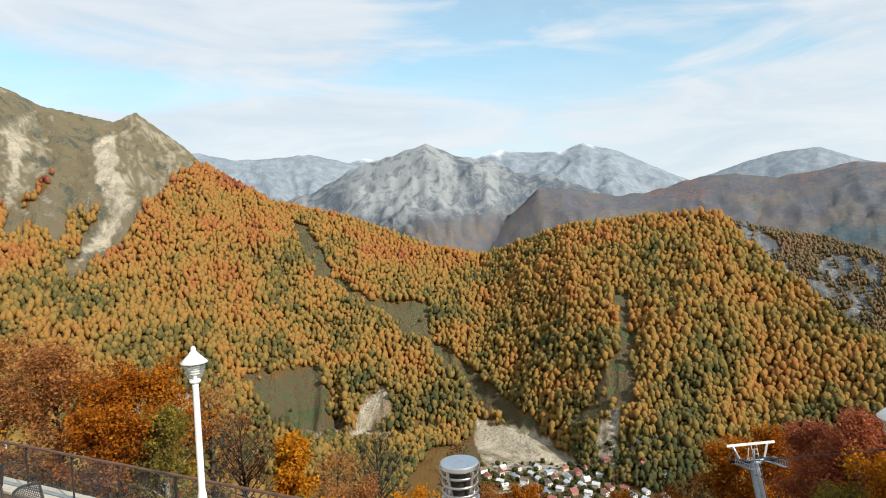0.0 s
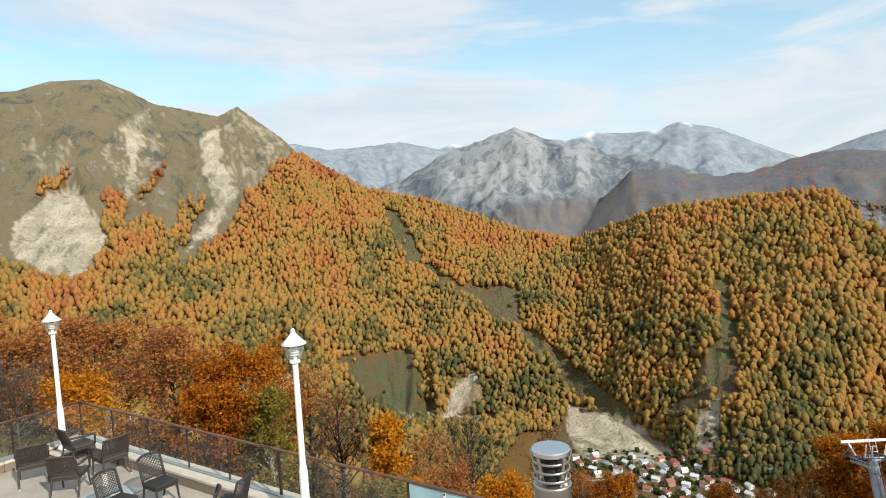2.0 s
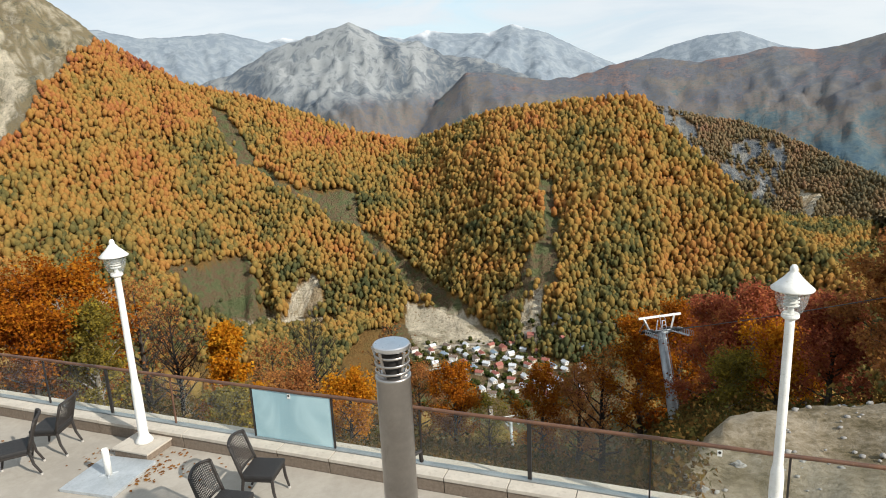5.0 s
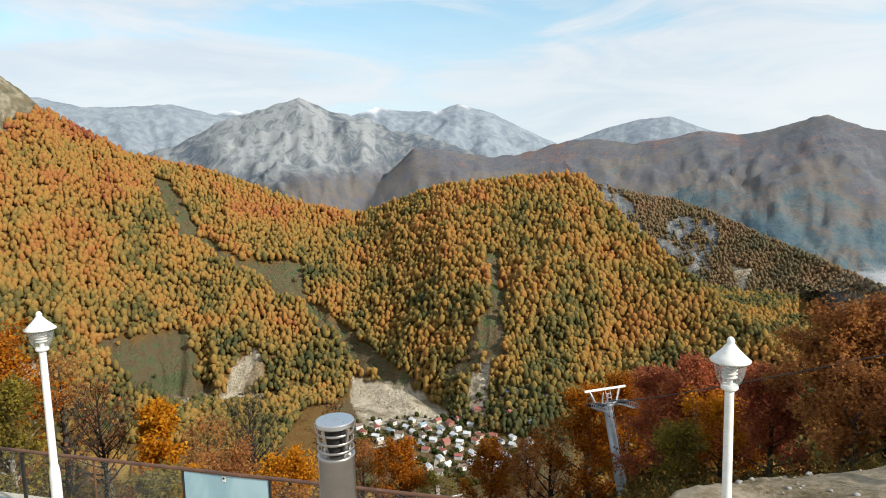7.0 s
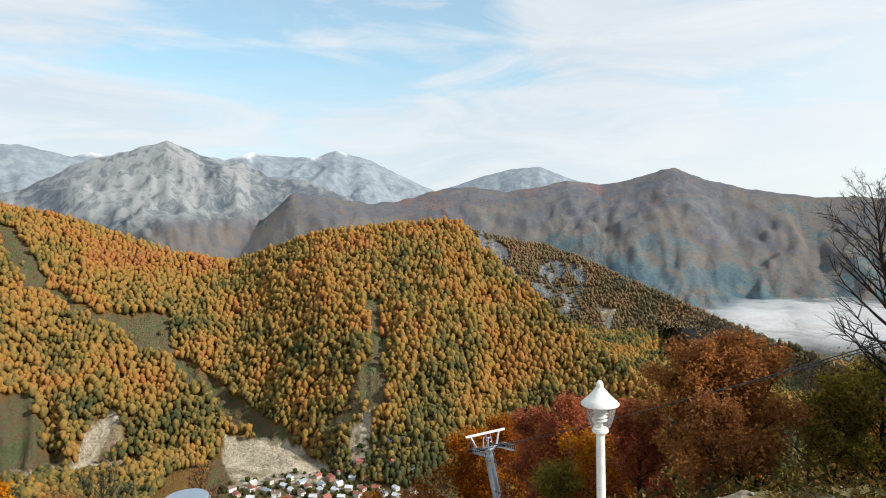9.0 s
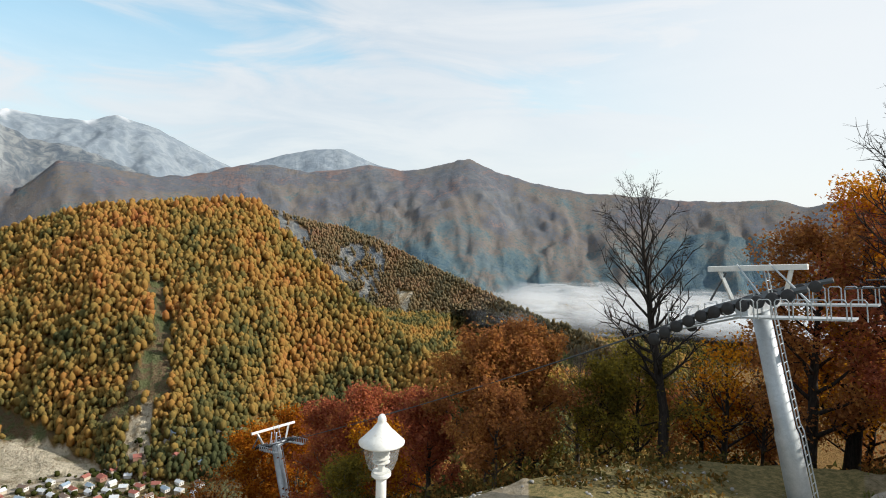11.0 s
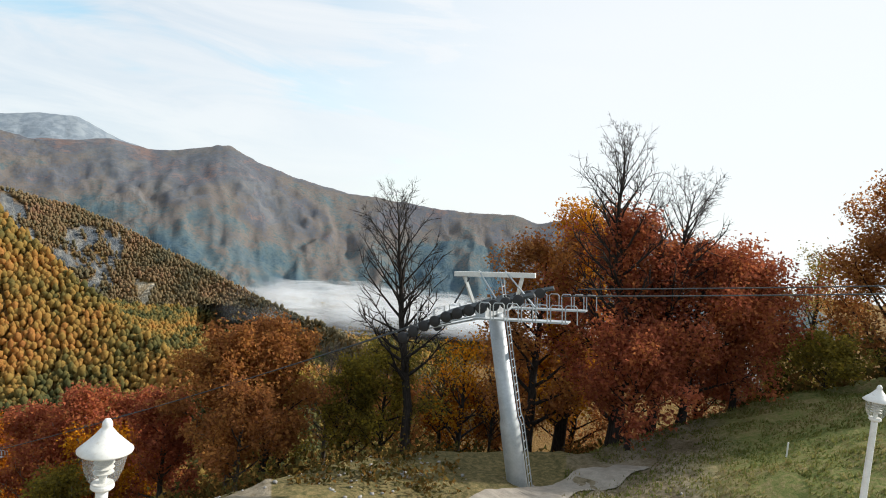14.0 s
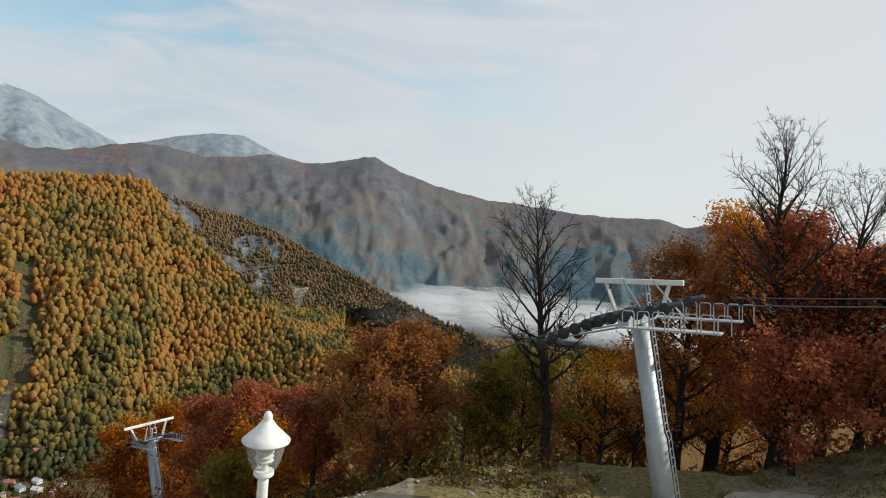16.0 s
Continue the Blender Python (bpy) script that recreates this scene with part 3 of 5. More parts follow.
    m1, m2 = k.noise(p, 0.35, 5, 0.7), k.noise(p, 5.0, 5, 0.75)
    dirt = k.ramp(k.math("ADD", k.math("MULTIPLY", m1, 0.6), k.math("MULTIPLY", m2, 0.4)),
                  [(0.40, (0.10, 0.08, 0.045)), (0.48, (0.18, 0.145, 0.095)), (0.58, (0.29, 0.245, 0.18))])
    brush = k.ramp(m2, [(0.35, (0.07, 0.07, 0.028)), (0.5, (0.14, 0.115, 0.05)), (0.66, (0.24, 0.18, 0.085))])
    sep = k.add("ShaderNodeSeparateXYZ")
    k.put(sep, 0, p)
    shelf = k.step(k.math("ADD", sep.outputs[2], k.math("MULTIPLY", m1, 1.2)), -3.6, -2.4)
    mead = k.step(k.math("ADD", sep.outputs[2], k.math("MULTIPLY", m1, 1.4)), -1.9, -1.0)
    soil = k.mix(k.math("MULTIPLY", shelf, k.math("SUBTRACT", 1.0, grass)), brush, dirt)
    soil = k.mix(mead, soil, k.ramp(k.math("ADD", k.math("MULTIPLY", m2, 0.6), k.math("MULTIPLY", m1, 0.4)), [(0.38, (0.08, 0.105, 0.03)), (0.48, (0.16, 0.175, 0.055)), (0.54, (0.21, 0.185, 0.075)), (0.62, (0.29, 0.23, 0.12))]))
    c = k.mix(near, c, soil)
    h = k.math("ADD", k.math("MULTIPLY", n3, 1.0), k.math("MULTIPLY", n2, 1.4))
    bump = k.add("ShaderNodeBump")
    k.put(bump, "Height", k.math("MULTIPLY", h, k.math("SUBTRACT", k.math("SUBTRACT", 1.0, near), k.math("MULTIPLY", far, 0.6))))
    k.put(bump, "Strength", 1.0)
    k.put(bump, "Distance", 14.0)
    fine = k.add("ShaderNodeBump")
    k.put(fine, "Height", m2)
    k.put(fine, "Strength", near)
    k.put(fine, "Distance", 0.06)
    k.put(fine, "Normal", bump.outputs[0])
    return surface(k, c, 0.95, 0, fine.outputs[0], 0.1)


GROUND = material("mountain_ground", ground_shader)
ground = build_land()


def height_at(x, y):
    return float(land(np.array([float(x)]), np.array([float(y)]))[0][0])


# woods on the opposite slopes


def ico(fine=2):
    bm = bmesh.new()
    bmesh.ops.create_icosphere(bm, subdivisions=fine, radius=1.0)
    v = np.array([p.co[:] for p in bm.verts])
    f = np.array([[p.index for p in q.verts] for q in bm.faces])
    bm.free()
    return v, f


def crowns(name, mat, label, x, y, z, size, rnd, lumps):
    """Tall rounded crowns, one or two lumps each, joined into one mesh."""
    base, tri = ico(1)
    V, F, start, k = [], [], 0, len(x)
    tall = rnd.uniform(1.15, 1.9, k)
    for l in range(lumps):
        a1 = rnd.uniform(0, 6.283, k)
        off = size * (0.1 if l == 0 else 0.5)
        s = size * (rnd.uniform(0.85, 1.05, k) if l == 0 else rnd.uniform(0.5, 0.75, k))
        v = base[None] * (1 + (rnd.rand(k, len(base), 1) - 0.5) * 0.55) * s[:, None, None]
        v[..., 2] *= tall[:, None]
        up = size * (1.1 if l == 0 else 0.9) * tall + size * rnd.uniform(-0.45, 0.3, k) * (l > 0)
        v += np.stack([x + off * np.cos(a1), y + off * np.sin(a1), z + up], -1)[:, None, :]
        V.append(v.reshape(-1, 3))
        F.append((tri[None] + (np.arange(k) * len(base))[:, None, None]).reshape(-1, 3) + start)
        start += k * len(base)
    return tagged(fast_mesh(name, np.concatenate(V), np.concatenate(F), mat, True), label, "woods", kind="stuff")


def build_woods():
    rnd = np.random.RandomState(11)
    X, Y, G = [], [], []
    r = 170.0
    while r < 2200:
        grow = min(max(0.5 + (r - 450) / 1300, 0.5), 1.0)
        step = 7.2 * grow
        a = np.arange(-50, 64, math.degrees(step / r))
        a = a + rnd.uniform(-0.45, 0.45, len(a)) * math.degrees(step / r)
        rr = r + rnd.uniform(-0.45, 0.45, len(a)) * step
        X.append(rr * np.sin(np.radians(a)))
        Y.append(rr * np.cos(np.radians(a)))
        G.append(np.full(len(a), grow))
        r += step
    x, y, grow = np.concatenate(X), np.concatenate(Y), np.concatenate(G)
    a, r, n = np.degrees(np.arctan2(x, y)), np.hypot(x, y), len(x)
    z, form = land(x, y)
    rock, grass, scree, _ = cover(x, y, z, form)
    keep = (form <= 4) & ((form > 0) | (a > 30) | (a < 22) & (vnoise(x * 0.02, y * 0.02) > 0.35)) & (rock + scree + grass * (rnd.rand(n) < 0.985) < 0.3)
    # only slopes that face the terrace, and their crests
    x, y, z, r, a, form, grow = (q[keep] for q in (x, y, z, r, a, form, grow))
    n = len(x)
    keep = z - land(x * (1 - 25 / r), y * (1 - 25 / r))[0] > -14
    keep &= ~((form == 1) & (a < 26) & (vnoise(x * 0.01, y * 0.01) < 0.55))
    keep &= ~((form == 1) & (a > 2.5) & (a < 24) & (r < 880))
    keep &= ~((form == 2) & (z > 60) & (rnd.rand(n) < smooth(z, 60, 250) * smooth(-a, -4, 22) * 0.55))
    size = rnd.uniform(3.5, 6.1, n) * grow
    second = form == 4
    size = np.where(second, size * 0.85, size)
    for name, mat, label, pick, lumps in (("far_woods", FOREST, "dense beech woods in orange, ochre and green autumn leaf", keep & ~second & (r >= 1050), 1),
                                          ("far_woods", FOREST, "dense golden beech woods low on the valley side", keep & ~second & (r < 1050), 2),
                                          ("distant_woods", FOREST_HAZY, "muted brown and russet woods on the second hill, tinted for haze", keep & second, 1)):
        crowns(name, mat, label, x[pick], y[pick], z[pick], size[pick], rnd, lumps)


build_woods()


def build_fog():
    def shader(k):
        d = k.add("ShaderNodeBsdfDiffuse")
        k.put(d, "Color", (0.86, 0.88, 0.90))
        t = k.add("ShaderNodeBsdfTranslucent")
        k.put(t, "Color", (0.9, 0.91, 0.92))
        m = k.add("ShaderNodeMixShader")
        k.put(m, 0, 0.5)
        k.put(m, 1, d.outputs[0])
        k.put(m, 2, t.outputs[0])
        clear = k.add("ShaderNodeBsdfTransparent")
        thick = k.add("ShaderNodeAttribute", attribute="thick").outputs["Fac"]
        wisp = k.noise(k.pos, 0.006, 6, 0.62, 0.8)
        f = k.math("MULTIPLY", thick, k.step(k.math("ADD", wisp, k.math("MULTIPLY", thick, 0.35)), 0.40, 0.72), True)
        o = k.add("ShaderNodeMixShader")
        k.put(o, 0, f)
        k.put(o, 1, clear.outputs[0])
        k.put(o, 2, m.outputs[0])
        return o.outputs[0]

    mat = material("white_fog", shader)
    # thin layers over one another, the upper ones thinner
    az, rr = np.linspace(42, 92, 110), np.linspace(1350, 2500, 60)
    A, R = np.meshgrid(np.radians(az), rr)
    x, y = (R * np.sin(A)).ravel(), (R * np.cos(A)).ravel()
    n, V, F, W = len(az), [], [], []
    i = (np.arange(len(rr) - 1)[:, None] * n + np.arange(n - 1)[None, :]).ravel()
    for l in range(7):
        z = -312 + 9 * l + (fbm(x * 0.004 + l, y * 0.004, 4) - 0.5) * 40
        edge = smooth(np.degrees(A).ravel(), 43, 50) * smooth(-np.degrees(A).ravel(), -92, -88) * smooth(R.ravel(), 1450, 1750)
        F.append(np.stack([i, i + 1, i + n + 1, i + n], -1) + l * len(x))
        V.append(np.c_[x, y, z])
        W.append(edge * (0.9 - 0.12 * l))
    ob = fast_mesh("fog_bank", np.concatenate(V), np.concatenate(F), mat, True)
    at = ob.data.attributes.new("thick", "FLOAT", "POINT")
    at.data.foreach_set("value", np.concatenate(W).astype(np.float32))
    return tagged(ob, "white morning fog lying in the deep valley", "fog", kind="stuff")


build_fog()

# ---------------------------------------------------------------- the terrace

T = pose(0, 0, 0, 0, 0, -27.4)  # x runs along the railing, y outwards
FACE, RIGHT_END, LEFT_END = 7.21, 12.7, -16.2


def structure(name, bm, mat, label):
    me = bpy.data.meshes.new(name)
    bm.to_mesh(me)
    bm.free()
    me.materials.append(mat)
    ob = new(name, me)
    return tagged(ob, label, "", kind="structure")


def build_terrace():
    bm = box((RIGHT_END - LEFT_END + 0.4, 20.0, 0.35), T @ pose((RIGHT_END + LEFT_END) / 2, FACE - 10.0, -0.175))
    structure("terrace_floor", bm, CONCRETE, "pale sandy concrete terrace floor with faint stains")
    bm = box((RIGHT_END - LEFT_END + 0.9, 0.5, 2.6), T @ pose((RIGHT_END + LEFT_END) / 2 - 0.05, 7.48, -1.303))
    add_box(bm, (0.5, 20.0, 2.6), T @ pose(LEFT_END - 0.26, FACE - 10.2, -1.303))
    structure("wall_terrace", bm, KERB_STONE, "retaining wall below the terrace edge")
    kerb = new("kerb")
    tagged(kerb, "low stone kerb with pale coping along the terrace edge", "kerb", kind="structure")
    rnd = random.Random(3)
    step = 0.893
    n = int((RIGHT_END - LEFT_END) / step)
    stone = bpy.data.meshes.new("kerb_stone")
    b = box((step - 0.012, 0.08, 0.19), pose(0, 0, 0), 0.006)
    b.to_mesh(stone)
    b.free()
    stone.materials.append(KERB_STONE)
    cope = bpy.data.meshes.new("coping_slab")
    b = box((step - 0.01, 0.22, 0.055), pose(0, 0, 0), 0.008)
    b.to_mesh(cope)
    b.free()
    cope.materials.append(KERB_TOP)
    body = structure("kerb_body", box((RIGHT_END - LEFT_END, 0.46, 0.19), T @ pose((RIGHT_END + LEFT_END) / 2, FACE + 0.31, 0.095)), KERB_TOP, "")
    body.parent = kerb
    for i in range(n):
        x = LEFT_END + step * (i + 0.5)
        for me, y, z in ((stone, FACE + 0.04, 0.096), (cope, FACE + 0.095, 0.2195)):
            o = new(me.name, me)
            o.parent = kerb
            o.matrix_basis = T @ pose(x, y + rnd.uniform(-0.003, 0.003), z, 0, 0, rnd.uniform(-0.15, 0.15))
    # side kerb at the far left corner
    for i in range(15):
        y = FACE - step * (i + 0.5) + 0.3
        for me, x, z in ((stone, LEFT_END + 0.04, 0.096), (cope, LEFT_END - 0.01, 0.2195)):
            o = new(me.name, me)
            o.parent = kerb
            o.matrix_basis = T @ pose(x, y, z, 0, 0, 90)


build_terrace()


def build_railing():
    rail = thing("glass_railing", T, "glass railing with thin dark posts and rust-brown handrail", "railing")
    y = 7.47
    posts = [LEFT_END, -14.72, -13.24, -11.8, -10.47, -9.0, -7.62, -6.04, -4.62, -3.22, -1.66, -0.13, 1.4, 2.9, 4.4, 5.95, 7.5, 9.0]
    rnd = random.Random(8)
    pts = [(x, y + rnd.uniform(-0.004, 0.004), 1.10 + rnd.uniform(-0.004, 0.004)) for x in np.linspace(posts[0], posts[-1], 40)]
    part("handrail", tube(pts, 0.027, 10), RAIL, rail, "rust-brown round handrail", True)
    part("handrail", tube([(LEFT_END, y, 1.10), (LEFT_END, y - 13, 1.10)], 0.027, 10), RAIL, rail, "rust-brown round handrail", True)
    b = box((posts[-1] - posts[0], 0.10, 0.07), pose((posts[0] + posts[-1]) / 2, y, 0.228), 0.006)
    add_box(b, (0.02, 0.02, 0.02), pose(posts[0], y, 0.2))
    part("glass_channel", b, CHANNEL, rail, "grey aluminium glass channel")
    part("glass_channel", box((0.10, 13, 0.07), pose(LEFT_END, y - 6.6, 0.284), 0.006), CHANNEL, rail, "grey aluminium glass channel")
    for i, x in enumerate(posts):
        wide = 0.055 if i in (5, 10) else 0.022
        part("post", box((wide, 0.03, 0.86), pose(x, y, 0.67), 0.004), POST if i != 6 else RAIL, rail)
    for i in range(8):
        part("post", box((0.03, 0.022, 0.82), pose(LEFT_END, y - 1.5 * (i + 1), 0.69), 0.004), POST, rail)
        p = part("glass_pane", box((0.012, 1.44, 0.76), pose(LEFT_END, y - 1.5 * (i + 0.5), 0.69), 0.002), PANE, rail, "clear glass pane")
        p.visible_shadow = False
    for i, (a, c) in enumerate(zip(posts, posts[1:])):
        frosted = abs(a + 6.04) < 0.01
        pane = part("glass_pane", box((c - a - 0.05, 0.012, 0.80), pose((a + c) / 2, y, 0.665), 0.002), FILM if frosted else PANE, rail,
                    "milky pale-blue film-covered pane" if frosted else "clear glass pane")
        pane.visible_shadow = frosted
    for x in (-13.9, -5.35, 0.65):
        s = part("sticker", box((0.055, 0.004, 0.08), pose(x, y - 0.011, 1.02), 0.001), WHITE, rail, "small white notice sticker")
        part("sticker_mark", lathe([(0.0, 0), (0.018, 0), (0.018, 0.003), (0.0, 0.003)], 14), POST, s).matrix_basis = pose(x, y - 0.0135, 1.03, 90)


def film_shader(k):
    w = k.noise(k.scaled(k.pos, 1.0, 1.0, 0.7, (0, 0.5, 0)), 1.3, 3, 0.5, 1.2)
    f = k.noise(k.pos, 60, 3, 0.7)
    c = k.mix(k.step(w, 0.35, 0.65), (0.29, 0.45, 0.50), (0.42, 0.59, 0.63))
    c = k.mix(k.step(f, 0.6, 0.75), c, (0.6, 0.66, 0.66))
    return surface(k, c, 0.35, 0, k.bump(w, 0.3, 0.05), 0.6)


FILM = material("pale_blue_film", film_shader)
build_railing()


def lamp_post(m, label):
    lamp = thing("lamp_post", m, label, "street lamp", "lamps along the terrace edge")
    part("pole", lathe([(0.0, 0.0), (0.135, 0.0), (0.135, 0.025), (0.115, 0.06), (0.085, 0.11), (0.075, 0.16), (0.072, 0.95), (0.066, 1.02), (0.056, 1.08),
                        (0.052, 1.12), (0.047, 2.80), (0.047, 2.86), (0.0, 2.86)], 24), WHITE, lamp, smooth=True)
    part("collar", lathe([(0.0, 2.86), (0.07, 2.86), (0.088, 2.88), (0.088, 2.90), (0.08, 2.92), (0.0, 2.92)], 24), WHITE, lamp)
    g = part("globe", lathe([(0.082, 2.91), (0.112, 2.95), (0.142, 3.03), (0.160, 3.12), (0.168, 3.20)], 28), LAMP_GLASS, lamp, "clear glass globe", True)
    g.visible_shadow = False
    louvre = bmesh.new()
    for i in range(5):
        z = 3.02 + i * 0.04
        lathe([(0.03, z), (0.075, z - 0.015), (0.078, z - 0.010), (0.03, z + 0.006)], 20, louvre)
    lathe([(0.03, 2.92), (0.03, 3.22)], 12, louvre)
    part("lamp_insert", louvre, WHITE, lamp, "ribbed white lamp insert")
    part("hat", lathe([(0.0, 3.19), (0.18, 3.19), (0.203, 3.185), (0.206, 3.20), (0.155, 3.25), (0.092, 3.315), (0.05, 3.37), (0.038, 3.385),
                       (0.04, 3.40), (0.036, 3.43), (0.02, 3.455), (0.0, 3.46)], 32), WHITE, lamp, "white conical lamp hat", True)
    return lamp


def plinth(x, y):
    b = thing("lamp_plinth", pose(x, y, 0, 0, 0, -27.4), "square stone plinth with pale slab under a lamp", "plinth", "lamp plinths")
    part("plinth_body", box((0.66, 0.6, 0.12), pose(0, 0, 0.06), 0.01), KERB_STONE, b)
    part("plinth_slab", box((0.72, 0.64, 0.03), pose(0, 0, 0.1355), 0.006), KERB_TOP, b, "pale stone slab")


LAMPS = [(-11.0, 13.50), (-3.75, 9.83), (4.31, 5.70), (13.1, -0.53)]
lamp = None
for x, y in LAMPS:
    plinth(x, y)
    at = pose(x, y, 0.151, 0, 0, -27.4)
    if lamp is None:
        lamp = lamp_post(at, "white metal lamp post with clear globe and conical hat")
        lamp.scale.z = 0.963
    else:
        copy_thing(lamp, at)


# ---------------------------------------------------------------- furniture on the terrace


def bow(width, z, y0, depth, n=7):
    """Points of a shallow arc across the chair."""
    return [(width * (i / (n - 1) - 0.5), y0 + depth * (1 - (2 * i / (n - 1) - 1) ** 2), z) for i in range(n)]


def chair(m, arms):
    mat = RATTAN_BROWN if arms else RATTAN
    label = "dark brown woven rattan armchair on the terrace" if arms else "black chair with woven mesh back and black seat"
    c = thing("armchair" if arms else "mesh_chair", m, label, "chair", "armchairs in the corner" if arms else "mesh chairs on the terrace")
    w, d = (0.56, 0.50) if arms else (0.47, 0.46)
    s = bmesh.new()
    add_box(s, (w, d, 0.065), pose(0, 0, 0.435), 0.022)
    part("seat", s, SEAT_CLOTH if not arms else mat, c, "padded black seat" if not arms else "woven seat")
    part("apron", box((w - 0.03, d - 0.03, 0.045), pose(0, 0, 0.385), 0.008), mat, c)
    for sx in (-1, 1):
        for sy, splay in ((-1, 0.05), (1, 0.11)):
            x0, y0 = sx * (w / 2 - 0.03), sy * (d / 2 - 0.03)
            leg = part("leg", tube([(x0, y0, 0.42), (x0 + sx * 0.01, y0 + sy * splay * 0.3, 0.2), (x0 + sx * 0.015, y0 + sy * splay, 0.03)], [0.024, 0.021, 0.017], 8), mat, c)
            part("foot_cap", lathe([(0.0, 0.0), (0.021, 0.0), (0.021, 0.032), (0.0, 0.034)], 10), FOOT_CAP, leg, "pale plastic foot cap").matrix_basis = pose(x0 + sx * 0.015, y0 + sy * splay, 0)
    # back: frame with a bowed, woven panel
    back = lambda u, v: (u * (w / 2 - 0.012), d / 2 - 0.02 + 0.13 * v + 0.05 * (1 - u * u) * (0.3 + v), 0.46 + (0.41 if arms else 0.42) * v + 0.035 * (1 - u * u) * v)
    f = bmesh.new()
    for sx in (-1, 1):
        add_tube(f, [back(sx, v) for v in (-0.12, 0.25, 0.5, 0.75, 1.0)], [0.024, 0.022, 0.021, 0.02, 0.019], 8)
    add_tube(f, [back(u, 1.0) for u in np.linspace(-1, 1, 9)], 0.022, 8)
    add_tube(f, [back(u, 0.1) for u in np.linspace(-1, 1, 9)], 0.016, 8)
    part("back_frame", f, mat, c, smooth=True)
    p = bmesh.new()
    nu, nv = (16, 14) if not arms else (22, 10)
    for i in range(1, nu):
        u = -1 + 2 * i / nu
        add_tube(p, [back(u, v) for v in (0.1, 0.4, 0.7, 1.0)], 0.0062 if not arms else 0.0115, 4, False)
    for j in range(1, nv):
        v = 0.1 + 0.9 * j / nv
        add_tube(p, [back(u, v) for u in (-1, -0.5, 0, 0.5, 1)], 0.0062 if not arms else 0.010, 4, False)
    part("woven_back", p, mat, c, "open woven mesh back" if not arms else "dense woven back")
    if arms:
        for sx in (-1, 1):
            x = sx * (w / 2 + 0.01)
            part("armrest", tube([(x, d / 2 + 0.02, 0.68), (x, 0.05, 0.665), (x, -d / 2 + 0.05, 0.655), (x, -d / 2 + 0.01, 0.62), (x, -d / 2 + 0.02, 0.42)], [0.024, 0.028, 0.028, 0.024, 0.02], 8), mat, c, smooth=True)
    return c


# front of a chair is -y; headings turn it about z
ARMCHAIRS = [(-10.53, 12.0, -140), (-10.25, 13.05, 150), (-9.25, 11.45, -165), (-9.0, 12.35, -120)]
CHAIRS = [(-7.0, 10.95, 62), (-7.35, 10.2, 70), (-5.25, 10.15, -98), (-5.5, 9.5, -70), (-1.62, 8.12, 75), (-1.95, 7.4, 70)]
first = None
for x, y, a in ARMCHAIRS:
    m = pose(x, y, 0, 0, 0, a)
    first = copy_thing(first, m) if first else chair(m, True)
first = None
for x, y, a in CHAIRS:
    m = pose(x, y, 0, 0, 0, a)
    first = copy_thing(first, m) if first else chair(m, False)


def umbrella_base(m):
    b = thing("umbrella_base", m, "grey steel parasol base plate with a white tube socket", "parasol base", "parasol bases")
    part("base_plate", box((0.92, 0.92, 0.05), pose(0, 0, 0.025), 0.006), ZINC, b, "grey square steel plate")
    part("socket", lathe([(0.0, 0.05), (0.05, 0.05), (0.05, 0.46), (0.044, 0.47), (0.044, 0.30), (0.0, 0.30)], 20), WHITE, b, "white tube socket", True)
    for a in range(4):
        part("bolt", box((0.12, 0.03, 0.02), pose(0.07 * math.cos(a * 1.571 + 0.7), 0.07 * math.sin(a * 1.571 + 0.7), 0.06, 0, 0, math.degrees(a * 1.571 + 0.7)), 0.004), ZINC, b)
    return b


base = umbrella_base(pose(-4.05, 9.1, 0, 0, 0, -22))
copy_thing(base, pose(-8.35, 11.25, 0, 0, 0, -15))


def flue(x, y, top):
    f = thing("flue_pipe", pose(x, y, 0), "brushed stainless steel flue pipe with slotted cowl and disc cap", "chimney pipe")
    part("pipe", lathe([(0.0, 0.0), (0.148, 0.0), (0.148, top - 0.31), (0.155, top - 0.305), (0.155, top - 0.285), (0.14, top - 0.28), (0.0, top - 0.28)], 40), STEEL, f, smooth=True)
    # near-black core stands in for the dark inside the cowl openings
    part("flue_core", lathe([(0.0, top - 0.28), (0.085, top - 0.28), (0.085, top - 0.05), (0.0, top - 0.05)], 24), CORE_BLACK, f, "near-black inner core")
    for i in range(3):
        z = top - 0.235 + i * 0.07
        part("cowl_ring", lathe([(0.142, z - 0.011), (0.150, z - 0.009), (0.150, z + 0.009), (0.142, z + 0.011), (0.142, z - 0.011)], 36), STEEL, f, smooth=True)
    for i in range(5):
        a = i * math.pi / 2.5 + 0.3
        part("cowl_strut", box((0.010, 0.022, 0.26), pose(0.140 * math.cos(a), 0.140 * math.sin(a), top - 0.165, 0, 14, math.degrees(a))), STEEL, f)
    part("cap", lathe([(0.0, top - 0.045), (0.150, top - 0.045), (0.158, top - 0.035), (0.158, top - 0.008), (0.15, top), (0.0, top + 0.006)], 40), STEEL_CAP, f, "flat bright disc cap")
    part("bracket", tube([(0.14, 0.10, top - 1.12), (0.20, 0.14, top - 1.12), (0.21, 0.14, top - 1.22)], 0.02, 8), POST, f, "small dark bracket")


flue(0.155, 5.02, 3.30)


